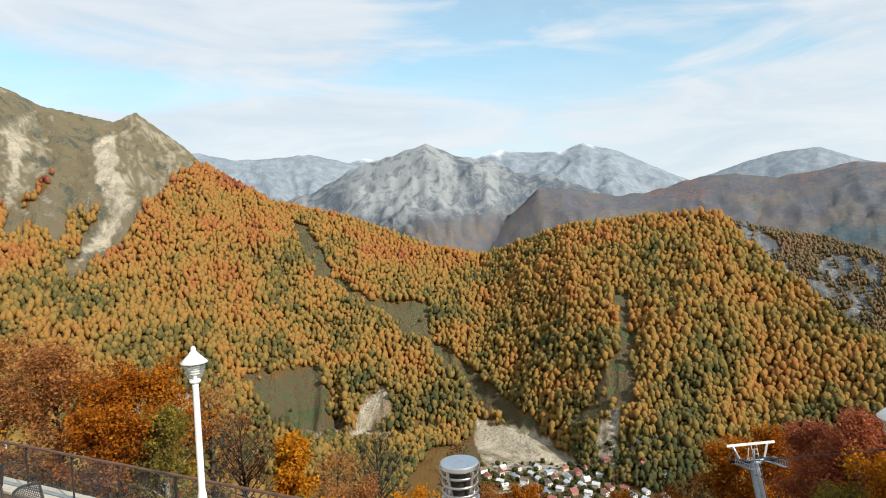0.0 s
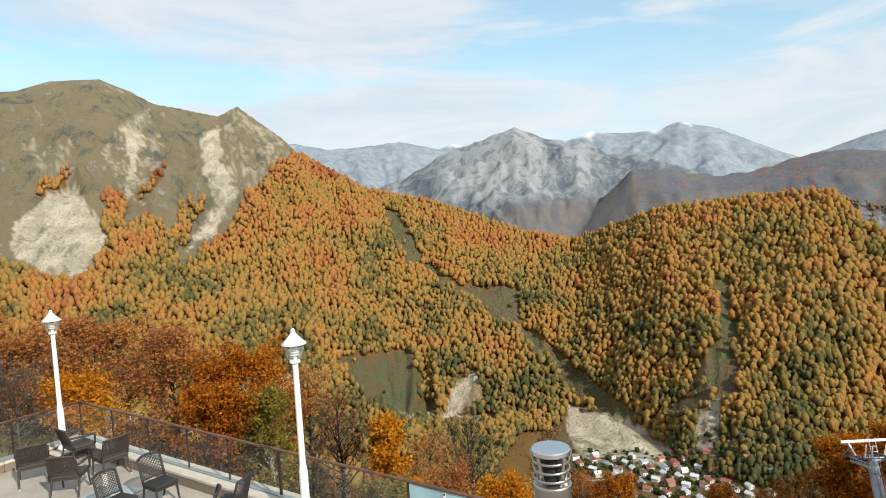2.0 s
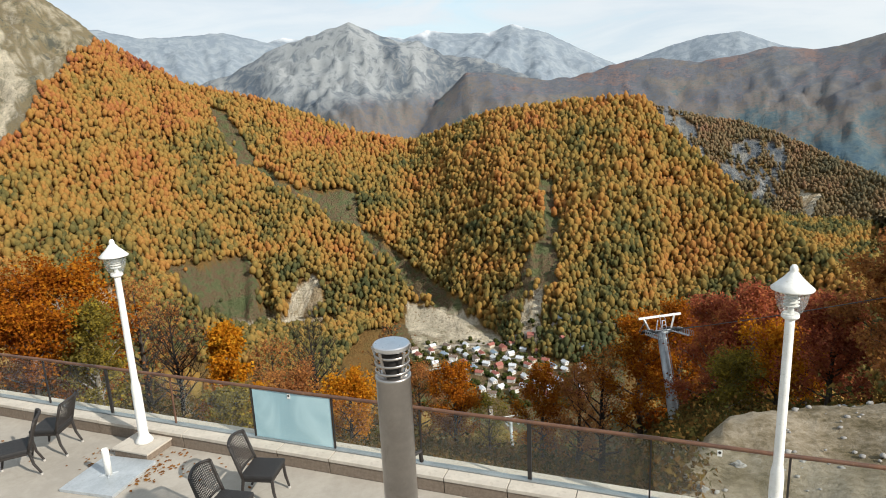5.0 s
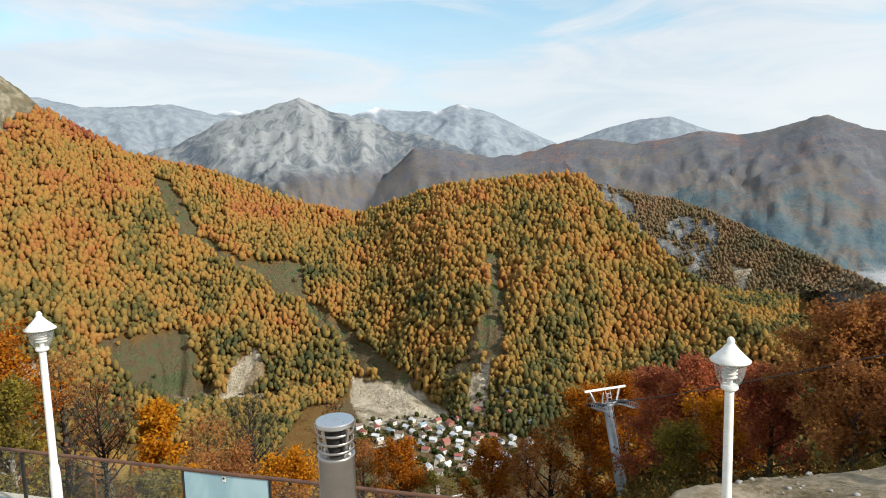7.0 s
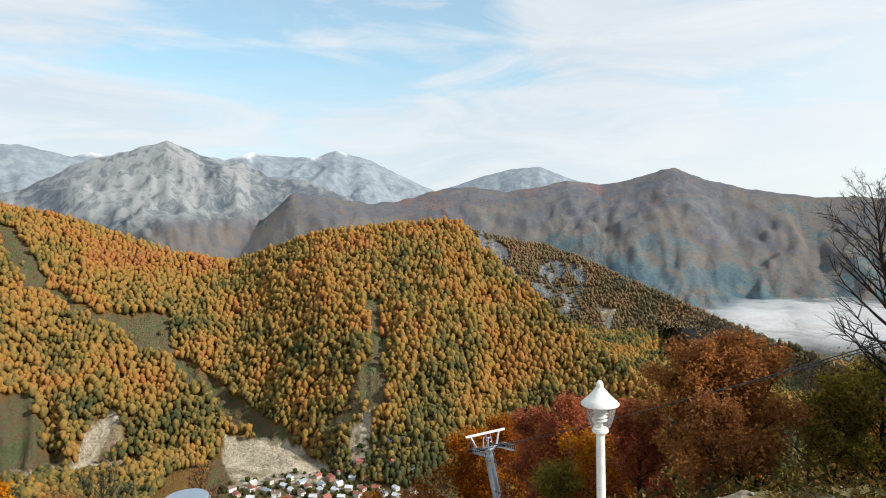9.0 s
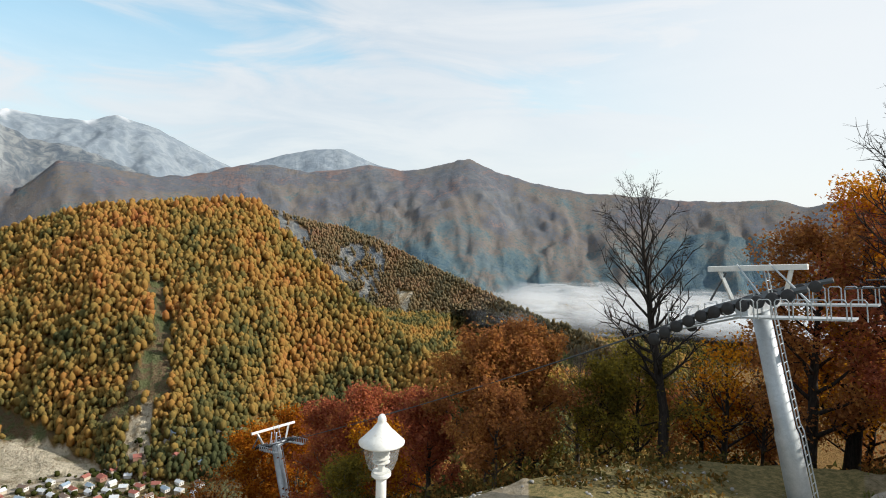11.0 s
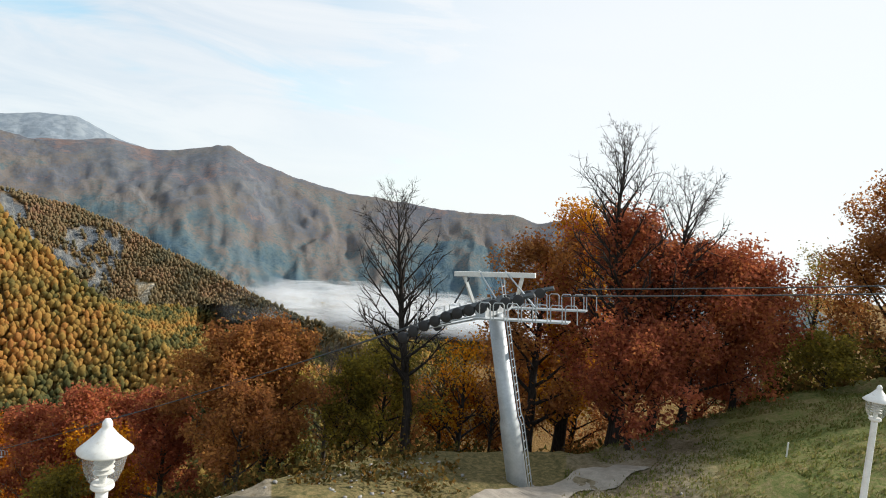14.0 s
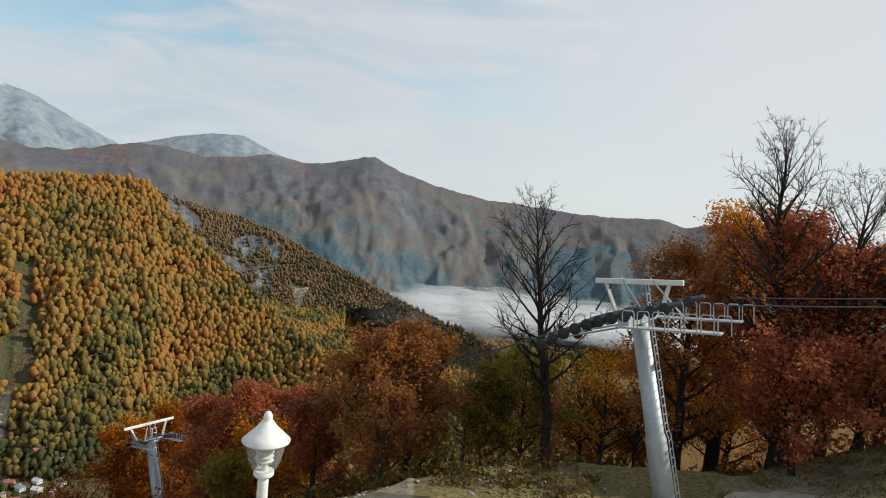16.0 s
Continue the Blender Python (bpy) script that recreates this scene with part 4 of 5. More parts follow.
def scatter_leaves():
    rnd = np.random.RandomState(5)
    v, q = [], []
    for cx, cy, n, s in ((-3.3, 9.3, 60, 0.25), (-4.4, 9.75, 40, 0.18), (-3.55, 9.0, 50, 0.2), (-10.6, 13.2, 40, 0.25), (-2.2, 9.0, 24, 0.4), (-6.5, 10.4, 16, 1.2)):
        for i in range(n):
            x, y = cx + rnd.randn() * s, cy + rnd.randn() * s
            if x * RAIL_N[0] + y * RAIL_N[1] > FACE - 0.03:
                continue
            a, w = rnd.uniform(0, 6.28), rnd.uniform(0.02, 0.04)
            k = len(v)
            for dx, dy in ((-1, 0), (0, -0.6), (1, 0), (0, 0.6)):
                v.append((x + w * (dx * math.cos(a) - dy * math.sin(a)), y + w * (dx * math.sin(a) + dy * math.cos(a)), 0.004 + rnd.uniform(0, 0.016)))
            q.append((k, k + 1, k + 2, k + 3))
    ob = fast_mesh("fallen_leaves", np.array(v), np.array(q), DEAD_LEAF)
    tagged(ob, "dry brown fallen leaves on the terrace floor", "leaves", kind="stuff")


scatter_leaves()

# ---------------------------------------------------------------- chairlift


def pylon(m, height, label, lean, scale=1.0, pitch=-12.0):
    """A lift tower: x runs up the line. The head sits at the height."""
    p = thing("lift_pylon", m, label, "lift pylon", "chairlift pylons")
    tip = Matrix.Rotation(radians(lean), 4, "Y")
    head = tip @ Matrix.Translation((0, 0, height)) @ Matrix.Rotation(radians(-0.55 * lean), 4, "Y") @ Matrix.Scale(scale, 4)
    deep = 2.5
    part("tower_tube", tube([tip @ Vector((0, 0, -deep)), tip @ Vector((0, 0, height * 0.35)), tip @ Vector((0, 0, height * 0.38)), tip @ Vector((0, 0, height))],
                            [0.36, 0.34, 0.29, 0.27], 24), ZINC, p, "grey galvanised tapered tube", True)
    lad = bmesh.new()
    for sy in (-0.17, 0.17):
        add_tube(lad, [tip @ Vector((0.46, sy, -deep)), tip @ Vector((0.46, sy, height * 0.36)), tip @ Vector((0.40, sy, height * 0.4)), tip @ Vector((0.40, sy, height + 1.2))], 0.02, 6)
    z = -deep
    while z < height + 1.1:
        add_tube(lad, [tip @ Vector((0.44 if z < height * .38 else .40, -0.17, z)), tip @ Vector((0.44 if z < height * .38 else .40, 0.17, z))], 0.013, 5)
        z += 0.28
    part("ladder", lad, ZINC, p, "galvanised steel ladder")
    part("cross_arm", box((0.34, 3.4, 0.34), head @ pose(0, 0, 0.16), 0.02), ZINC, p)
    turn = Matrix.Identity(4) if scale == 1.0 else Matrix.Rotation(radians(90), 4, "Z") @ Matrix.Scale(1.9, 4, (1, 0, 0)) @ Matrix.Scale(1.5, 4, (0, 0, 1))
    head_all, head = head, head @ turn
    part("lifting_beam", box((2.9, 0.16, 0.17), head @ pose(-0.05, 0.0, 1.33), 0.01), WHITE, p, "pale top beam")
    for x, x2 in ((-1.15, -0.8), (0.95, 0.7)):
        st = bmesh.new()
        add_tube(st, [head @ Vector((x, 0, 1.27)), head @ Vector((x2, 0.0, 0.32))], 0.07, 4)
        part("beam_strut", st, WHITE, p)
    part("beam_brace", tube([head @ Vector((-1.5, 0.0, 0.3)), head @ Vector((-0.95, 0, 1.2))], 0.035, 6), DARK_STEEL, p)
    head = head_all
    part("beam_brace", tube([head @ Vector((1.6, -0.9, 0.35)), head @ Vector((0.35, 0, 1.45))], 0.03, 6), ZINC, p)
    part("beam_brace", tube([head @ Vector((-0.6, 0, 1.45)), head @ Vector((0.4, -0.9, 0.4))], 0.03, 6), ZINC, p)
    for side in (-1, 1):
        y = 1.55 * side
        train = new("sheave_train")
        train.parent = p
        tr = head @ Matrix.Translation((-0.6, y, 0.18)) @ Matrix.Rotation(radians(pitch), 4, "Y")
        drops = [0.012 * min(k - 7, 0) ** 2 for k in range(13)]
        beam = tube([tr @ Vector((-2.4 + 0.4 * k, 0, 0.10 - drops[k])) for k in range(13)], [0.085 + 0.035 * (4 < k < 10) for k in range(13)], 4)
        part("train_beam", beam, DARK_STEEL, train, "dark steel sheave beam")
        for k in range(11):
            x0 = -2.3 + 0.42 * k
            drop = 0.011 * (k - 6.5) ** 2 if k < 6.5 else 0.0
            w = part("sheave", lathe([(0.0, -0.05), (0.17, -0.05), (0.19, -0.035), (0.165, 0.0), (0.19, 0.035), (0.17, 0.05), (0.0, 0.05)], 18), RUBBER, train, "black rubber-lined sheave", True)
            w.matrix_basis = tr @ pose(x0, -0.12, 0.02 - drop, 90)
        walk_y = y + 0.55 * side
        deck = part("catwalk", box((3.0, 0.5, 0.05), head @ pose(1.35, walk_y - 0.35 * side, 0.02)), ZINC, p, "steel grating catwalk")
        lower = part("catwalk", box((2.6, 0.42, 0.05), head @ pose(-1.45, walk_y - 1.1 * side, -0.36, 0, pitch, 0)), ZINC, p, "steel grating catwalk")
        for k in range(7):
            x = 0.1 + 0.45 * k
            hoop = tube([head @ Vector((x, walk_y, 0.0)), head @ Vector((x, walk_y, 0.5)), head @ Vector((x + 0.05, walk_y, 0.56)), head @ Vector((x + 0.3, walk_y, 0.56)),
                         head @ Vector((x + 0.35, walk_y, 0.5)), head @ Vector((x + 0.35, walk_y, 0.0))], 0.018, 6)
            part("guard_hoop", hoop, ZINC, p)
        for k in range(4):
            x = -2.6 + 0.6 * k
            walk_y = y - 0.75 * side
            hoop = tube([head @ Vector((x, walk_y, -0.5 + 0.13 * k)), head @ Vector((x, walk_y, 0.0 + 0.13 * k)), head @ Vector((x + 0.4, walk_y, 0.06 + 0.13 * k)), head @ Vector((x + 0.4, walk_y, -0.42 + 0.13 * k))], 0.016, 6)
            part("guard_hoop", hoop, ZINC, p)
    return p, head


E2 = Vector((1.085, 1.245, 5.37))


def spot(az, r, late=False):
    a = radians(az)
    o = E2 if late else Vector((0, 0, 0))
    return o.x + r * math.sin(a), o.y + r * math.cos(a)


bx, by = spot(71.9, 21.5, True)
sx, sy = spot(28.6, 39.0)
mx, my = spot(13.2, 105.0)
line = math.degrees(math.atan2(by - sy, bx - sx))
bz = height_at(bx, by)
big, _ = pylon(pose(bx, by, bz, 0, 0, line), 5.85, "tall grey steel chairlift pylon with dark sheave trains", -14.5, 1.0, -13)
sz = height_at(sx, sy)
small, _ = pylon(pose(sx, sy, sz, 0, 0, line), -9.45 - sz, "grey chairlift pylon standing among orange trees", -19, 0.55, -8)
mz = height_at(mx, my)
pylon(pose(mx, my, mz, 0, 0, line), 6.5, "small chairlift pylon far down the slope", -6, 0.55, -8)


def cable(a, b, sag):
    pts = [Vector(a).lerp(Vector(b), i / 16) - Vector((0, 0, sag * 4 * (i / 16) * (1 - i / 16))) for i in range(17)]
    ob = structure("lift_cable", tube(pts, 0.022, 6), DARK_STEEL, "dark steel haul rope of the chairlift")
    tagged(ob, "", "cable", "haul ropes", "structure")


def line_point(px, py, z, along, side):
    a = radians(line)
    return (px + along * math.cos(a) - side * math.sin(a), py + along * math.sin(a) + side * math.cos(a), z)


for side in (-1.55, 1.55):
    cable(line_point(sx, sy, -9.2, -1.0, side * 0.55), line_point(bx, by, bz + 5.35, -3.2, side), 0.25)
    cable(line_point(bx, by, bz + 6.75, 1.0, side), line_point(bx, by, bz + 15.5, 46.0, side), 0.5)
    cable(line_point(mx, my, mz + 6.6, 0.5, side * 0.55), line_point(sx, sy, -9.2, -1.0, side * 0.55), 1.2)

# ---------------------------------------------------------------- trees beside the terrace


def tree(x, y, top, width, leaf, bark, leaves, label, seed, kind="broadleaf_tree", low=0.25, size=0.17, twigs=5, tilt=0.0):
    """A tapered trunk with limbs and twigs, and a crown of single leaves round the twig ends."""
    rnd = np.random.RandomState(seed)
    z0 = height_at(x, y) - 0.15
    h = max(top - z0, 2.0)
    segs, tips = [], []
    p = np.zeros(3)
    n = 9
    trunk = [p.copy()]
    for i in range(n):
        p = p + np.array([rnd.randn() * 0.022 * h / n * 2, rnd.randn() * 0.022 * h / n * 2, h * 0.93 / n])
        trunk.append(p.copy())
    stout = 0.019 if leaves < 600 else 0.026
    rad = lambda f: max(0.010, stout * h * (1 - f) ** 0.85 + 0.010)
    for i in range(n):
        segs.append((trunk[i], trunk[i + 1], rad(i / n) * (1.35 if i == 0 else 1), rad((i + 1) / n)))
    limbs = int((15 + h * 0.9) * (1.9 if leaves < 600 else 1.0))
    for b in range(limbs):
        f = low + (0.98 - low) * ((b + rnd.rand()) / limbs)
        i = min(int(f * n), n - 1)
        s = trunk[i] + (trunk[i + 1] - trunk[i]) * (f * n - i)
        g = (f - low) / (1 - low)
        shape = math.sin(math.pi * min(1, 0.22 + 0.78 * g) ** 0.9) ** 0.7
        ln = 0.5 * width * (0.25 + 0.85 * shape) * rnd.uniform(0.75, 1.2)
        a = b * 2.4 + rnd.rand()
        rise = rnd.uniform(0.25, 0.75) + (0.5 if leaves >= 600 else 1.0) * g
        d = np.array([math.cos(a), math.sin(a), rise])
        q, r0 = s.copy(), rad(f) * 0.5
        pts = [q]
        for j in range(4):
            d = d + np.array([rnd.randn() * 0.16, rnd.randn() * 0.16, 0.10])
            q = q + d / np.linalg.norm(d) * ln * 1.12 / 4
            pts.append(q)
        for j in range(4):
            segs.append((pts[j], pts[j + 1], r0 * (1 - j / 4.4), r0 * (1 - (j + 1) / 4.4)))
        for t in range(twigs):
            u = 0.3 + 0.7 * (t + rnd.rand()) / twigs
            j = min(int(u * 4), 3)
            s2 = pts[j] + (pts[j + 1] - pts[j]) * (u * 4 - j)
            d2 = d / np.linalg.norm(d) + rnd.randn(3) * 0.65 + np.array([0, 0, 0.3])
            l2 = ln * rnd.uniform(0.18, 0.42)
            m2 = s2 + d2 / np.linalg.norm(d2) * l2 * 0.55
            e2 = m2 + (d2 + rnd.randn(3) * 0.4) / np.linalg.norm(d2) * l2 * 0.5
            segs.append((s2, m2, r0 * 0.32, r0 * 0.2))
            segs.append((m2, e2, r0 * 0.2, 0.004))
            tips += [m2, e2]
            if leaves < 600:
                for w in range(4):
                    d3 = d2 / np.linalg.norm(d2) + rnd.randn(3) * 0.7
                    segs.append((m2, m2 + d3 / np.linalg.norm(d3) * l2 * rnd.uniform(0.3, 0.7), 0.007, 0.003))
    P0, P1 = np.array([s[0] for s in segs]), np.array([s[1] for s in segs])
    R0, R1 = np.array([s[2] for s in segs]), np.array([s[3] for s in segs])
    D = P1 - P0
    D /= np.linalg.norm(D, axis=1, keepdims=True) + 1e-9
    ref = np.where(np.abs(D[:, 2:]) < 0.9, [[0, 0, 1.0]], [[1.0, 0, 0]])
    U = np.cross(D, ref)
    U /= np.linalg.norm(U, axis=1, keepdims=True)
    W = np.cross(D, U)
    ns = 5
    an = np.arange(ns) * 2 * math.pi / ns
    ring = U[:, None, :] * np.cos(an)[None, :, None] + W[:, None, :] * np.sin(an)[None, :, None]
    V = np.concatenate([P0[:, None] + ring * R0[:, None, None], P1[:, None] + ring * R1[:, None, None]], 1).reshape(-1, 3)
    k = np.arange(ns)
    F = np.stack([k, (k + 1) % ns, (k + 1) % ns + ns, k + ns], -1)
    F = (F[None] + (np.arange(len(segs)) * 2 * ns)[:, None, None]).reshape(-1, 4)
    lean = Matrix.Rotation(radians(tilt), 4, Vector((-x, -y, 0)).normalized()) if tilt else Matrix.Identity(4)
    t = thing(kind, pose(x, y, z0) @ lean, label, "tree", "trees beside the terrace")
    cut, per = n * 2 * ns, n * ns
    for name, v, f in (("trunk", V[:cut], F[:per]), ("branchwork", V[cut:], F[per:] - cut)):
        o = fast_mesh(name, v, f, bark, True)
        o.parent = t
        if name == "branchwork":
            tagged(o, "limbs and fine twigs", kind="stuff")
    if leaves >= 250:
        tips = np.array(tips)
        leaves = int(leaves * 3.0)
        c = tips[rnd.randint(0, len(tips), leaves)] + rnd.randn(leaves, 3) * np.array([0.045, 0.045, 0.042]) * (width + 1.5) * (0.15 if leaves < 1801 else 1.0)
        a, b = rnd.randn(leaves, 3), rnd.randn(leaves, 3)
        a[:, 2] *= 0.6
        a /= np.linalg.norm(a, axis=1, keepdims=True)
        b -= a * (a * b).sum(1, keepdims=True)
        b /= np.linalg.norm(b, axis=1, keepdims=True)
        s = rnd.uniform(0.55, 1.25, leaves)[:, None] * size
        L = np.stack([c - a * s, c + a * s * 0.6 - b * s * 0.75, c + a * s * 0.6 + b * s * 0.75], 1).reshape(-1, 3)
        Q = np.arange(leaves * 3).reshape(-1, 3)
        o = fast_mesh("crown", L, Q, leaf, False)
        o.parent = t
        tagged(o, "crown of many small leaves")
    return t


OR, BR, RD, GO, GR = LEAF_ORANGE, LEAF_BROWN, LEAF_RED, LEAF_GOLD, LEAF_GREEN
TREES = [
    # heading, distance, top's elevation, crown width, leaf, bark, leaves, label, seen from the later standpoint
    (-31, 37, -9.6, 5.4, BR, BARK, 4200, "russet beech on the slope below the terrace", 0),
    (-25.5, 34, -11.4, 5.0, OR, BARK_PALE, 5200, "orange beech on the slope below the terrace", 0),
    (-28, 31, -14.0, 3.6, OR, BARK, 3000, "low orange beech below the railing", 0),
    (-23.5, 30, -14.5, 2.6, GR, BARK_PALE, 2200, "slender yellow-green tree with pale trunk", 0),
    (-36.5, 40, -7.5, 5.4, BR, BARK, 4200, "russet beech behind the far lamp", 0),
    (-41, 38, -8.5, 5.0, BR, BARK, 3600, "russet beech behind the far corner", 0),
    (-42, 26, -10.5, 3.0, BR, BARK, 120, "half-bare tree beyond the terrace corner", 0),
    (-46, 40, -7, 6, BR, BARK, 4200, "russet beech beyond the terrace corner", 0),
    (-38, 34, -12, 3.4, GO, BARK, 2200, "golden young beech below the corner", 0),
    (-20, 37, -13.0, 4.4, BR, BARK, 900, "thin-leaved brown beech behind the railing", 0),
    (-17.5, 33, -15.5, 3.6, BR, BARK_DARK, 260, "bare dark tree behind the railing", 0),
    (-13.1, 30, -17.5, 2.1, GO, BARK_PALE, 4200, "slender golden-orange tree behind the glass", 0),
    (-13.6, 27, -23.5, 1.9, GR, BARK_PALE, 1500, "slender yellow-green tree behind the glass", 0),
    (-9.5, 40, -20.0, 4.2, BR, BARK, 900, "thin brown tree behind the railing", 0),
    (-5.5, 40, -18.4, 4.0, BR, BARK_DARK, 160, "bare dark tree with a few brown leaves", 0),
    (-7.5, 36, -23.0, 4.0, BR, BARK, 1500, "low russet tree behind the frosted pane", 0),
    (-2.6, 32, -24.0, 3.2, GO, BARK, 2400, "golden low tree beside the flue pipe", 0),
    (1.5, 44, -19.0, 3.4, BR, BARK_DARK, 300, "bare brown tree behind the flue pipe", 0),
    (4.0, 50, -23.5, 4.4, BR, BARK, 2200, "russet tree on the slope", 0),
    (7.6, 46, -23.4, 3.8, OR, BARK, 3600, "bright orange tree above the village", 0),
    (11.0, 52, -26.5, 3.6, GR, BARK, 900, "thin olive shrub tree on the slope", 0),
    (16.2, 47, -23.8, 4.2, OR, BARK, 3400, "orange-red tree above the village", 0),
    (19.6, 46, -23.2, 4.0, BR, BARK, 2600, "russet tree on the slope", 0),
    (22.0, 42, -21.8, 4.2, BR, BARK_DARK, 1100, "thin dark tree beside the small pylon", 0),
    (25.5, 42, -18.8, 5.0, OR, BARK, 5200, "bright orange beech behind the small pylon", 0),
    (28.8, 44, -18.2, 4.6, OR, BARK, 4600, "bright orange beech behind the small pylon", 0),
    (31.6, 38, -17.0, 4.4, RD, BARK_PALE, 3600, "red beech with pale trunk above the gravel", 0),
    (34.5, 36, -16.3, 4.2, RD, BARK_PALE, 4000, "red beech above the gravel shelf", 0),
    (36.5, 33, -19.5, 3.4, GO, BARK, 2200, "golden beech at the edge of the gravel", 0),
    (33.0, 32, -22.0, 2.6, GR, BARK_PALE, 1500, "yellow-green young tree at the gravel edge", 0),
    (38.6, 37, -16.6, 4.4, RD, BARK, 3800, "dark red beech above the gravel shelf", 0),
    (40.2, 30, -17.4, 3.2, RD, BARK, 3000, "low red tree at the gravel edge", 1),
    (45.8, 28, -12.2, 4.2, BR, BARK, 5200, "dense russet beech beside the gravel shelf", 1),
    (48.6, 29, -11.2, 4.2, BR, BARK_DARK, 5200, "dense russet beech beside the gravel shelf", 1),
    (46.5, 25, -17, 3.2, BR, BARK, 2600, "low russet beech at the shelf's edge", 1),
    (54.0, 33, -12.3, 3.0, GR, BARK, 120, "slender bare grey tree beside the shelf", 1),
    (55.6, 31, -13.5, 3.0, GR, BARK_DARK, 2600, "dull olive tree with dark trunk", 1),
    (61.6, 29.5, 3.6, 4.8, BR, BARK_DARK, 120, "tall bare dark tree with fine upright twigs", 1),
    (59.0, 31, -13.0, 4.0, GR, BARK_DARK, 2600, "dull olive-brown tree below the bare one", 1),
    (66.0, 33, -11.0, 4.0, GO, BARK_DARK, 700, "thin golden tree with open branches", 1),
    (64.3, 35, -11.5, 3.6, GR, BARK_DARK, 500, "thin olive tree with open branches", 1),
    (69.0, 34, -13.5, 3.0, BR, BARK_DARK, 80, "small bare dark tree behind the pylon", 1),
    (72.4, 32, -0.8, 5.6, BR, BARK_DARK, 5600, "large russet beech behind the lift pylon", 1),
    (75.3, 34, 3.2, 5.0, GO, BARK_DARK, 4600, "tall golden-brown beech behind the lift pylon", 1),
    (80.4, 29, 10.7, 4.8, RD, BARK_DARK, 240, "tall bare dark tree rising above the red beeches", 1),
    (82.6, 30, 6.2, 5.0, RD, BARK_DARK, 230, "bare dark tree with fine twigs above red beeches", 1),
    (79.6, 30.5, 1.6, 6.4, RD, BARK_DARK, 7600, "large red-brown beech beside the track", 1),
    (85.0, 30.5, -0.6, 6.0, RD, BARK_DARK, 7600, "large red beech above the meadow", 1),
    (88.8, 32, -2.6, 5.2, RD, BARK_DARK, 5600, "red-orange beech at the meadow edge", 1),
    (81.0, 26.5, -9.0, 4.4, RD, BARK_DARK, 3600, "low spreading red beech over the track", 1),
    (50.0, 36, -15.5, 4.0, GR, BARK_DARK, 2200, "low olive tree behind the russet beech", 1),
    (56.5, 37, -15.0, 4.2, BR, BARK_DARK, 2400, "low brown tree behind the tall bare one", 1),
    (61.5, 38, -15.5, 4.2, BR, BARK_DARK, 2400, "low brown tree behind the lift pylon", 1),
    (66.0, 36, -15.0, 4.2, OR, BARK_DARK, 2600, "low orange tree behind the lift pylon", 1),
    (70.5, 37, -11.0, 5.0, BR, BARK_DARK, 3600, "low russet tree behind the lift pylon", 1),
    (76.0, 38, -10.0, 5.4, BR, BARK_DARK, 3600, "dark russet tree behind the track", 1),
    (86.0, 37, -9.0, 5.4, RD, BARK_DARK, 3600, "dark red tree behind the meadow edge", 1),
    (91.5, 38, -7.5, 3.4, GR, BARK_DARK, 2000, "olive bush at the meadow edge", 1),
    (95.0, 34, -7.0, 3.0, GR, BARK_DARK, 2000, "yellow-green bush at the meadow edge", 1),
    (93.5, 44, 0.5, 5.0, GR, BARK_DARK, 1500, "thin olive tree at the top of the meadow", 1),
    (98.6, 40, 4.6, 6.4, BR, BARK_DARK, 9500, "tall dark russet beech on the meadow's crest", 1),
    (102.5, 38, 6.4, 7.0, RD, BARK_DARK, 9500, "tall dark red beech on the meadow's crest", 1),
    (107.5, 40, 5.5, 7.0, BR, BARK_DARK, 6000, "tall dark russet beech on the meadow's crest", 1),
]
TILTS = {(61.6, 29.5): 8.0, (80.4, 29): 5.0, (82.6, 30): -4.0}
for i, (az, r, el, wide, leaf, bark, leaves, label, late) in enumerate(TREES):
    x, y = spot(az, r, bool(late))
    top = (E2.z if late else EYE_Z) + r * math.tan(radians(el))
    bare = leaves < 600
    tree(x, y, top, wide, leaf, bark, leaves, label, 100 + i, "bare_tree" if bare else "beech_tree",
         0.3 if bare else 0.14, 0.095 if leaves > 3000 else 0.085, 9 if bare else 5, TILTS.get((az, r), 0.0))


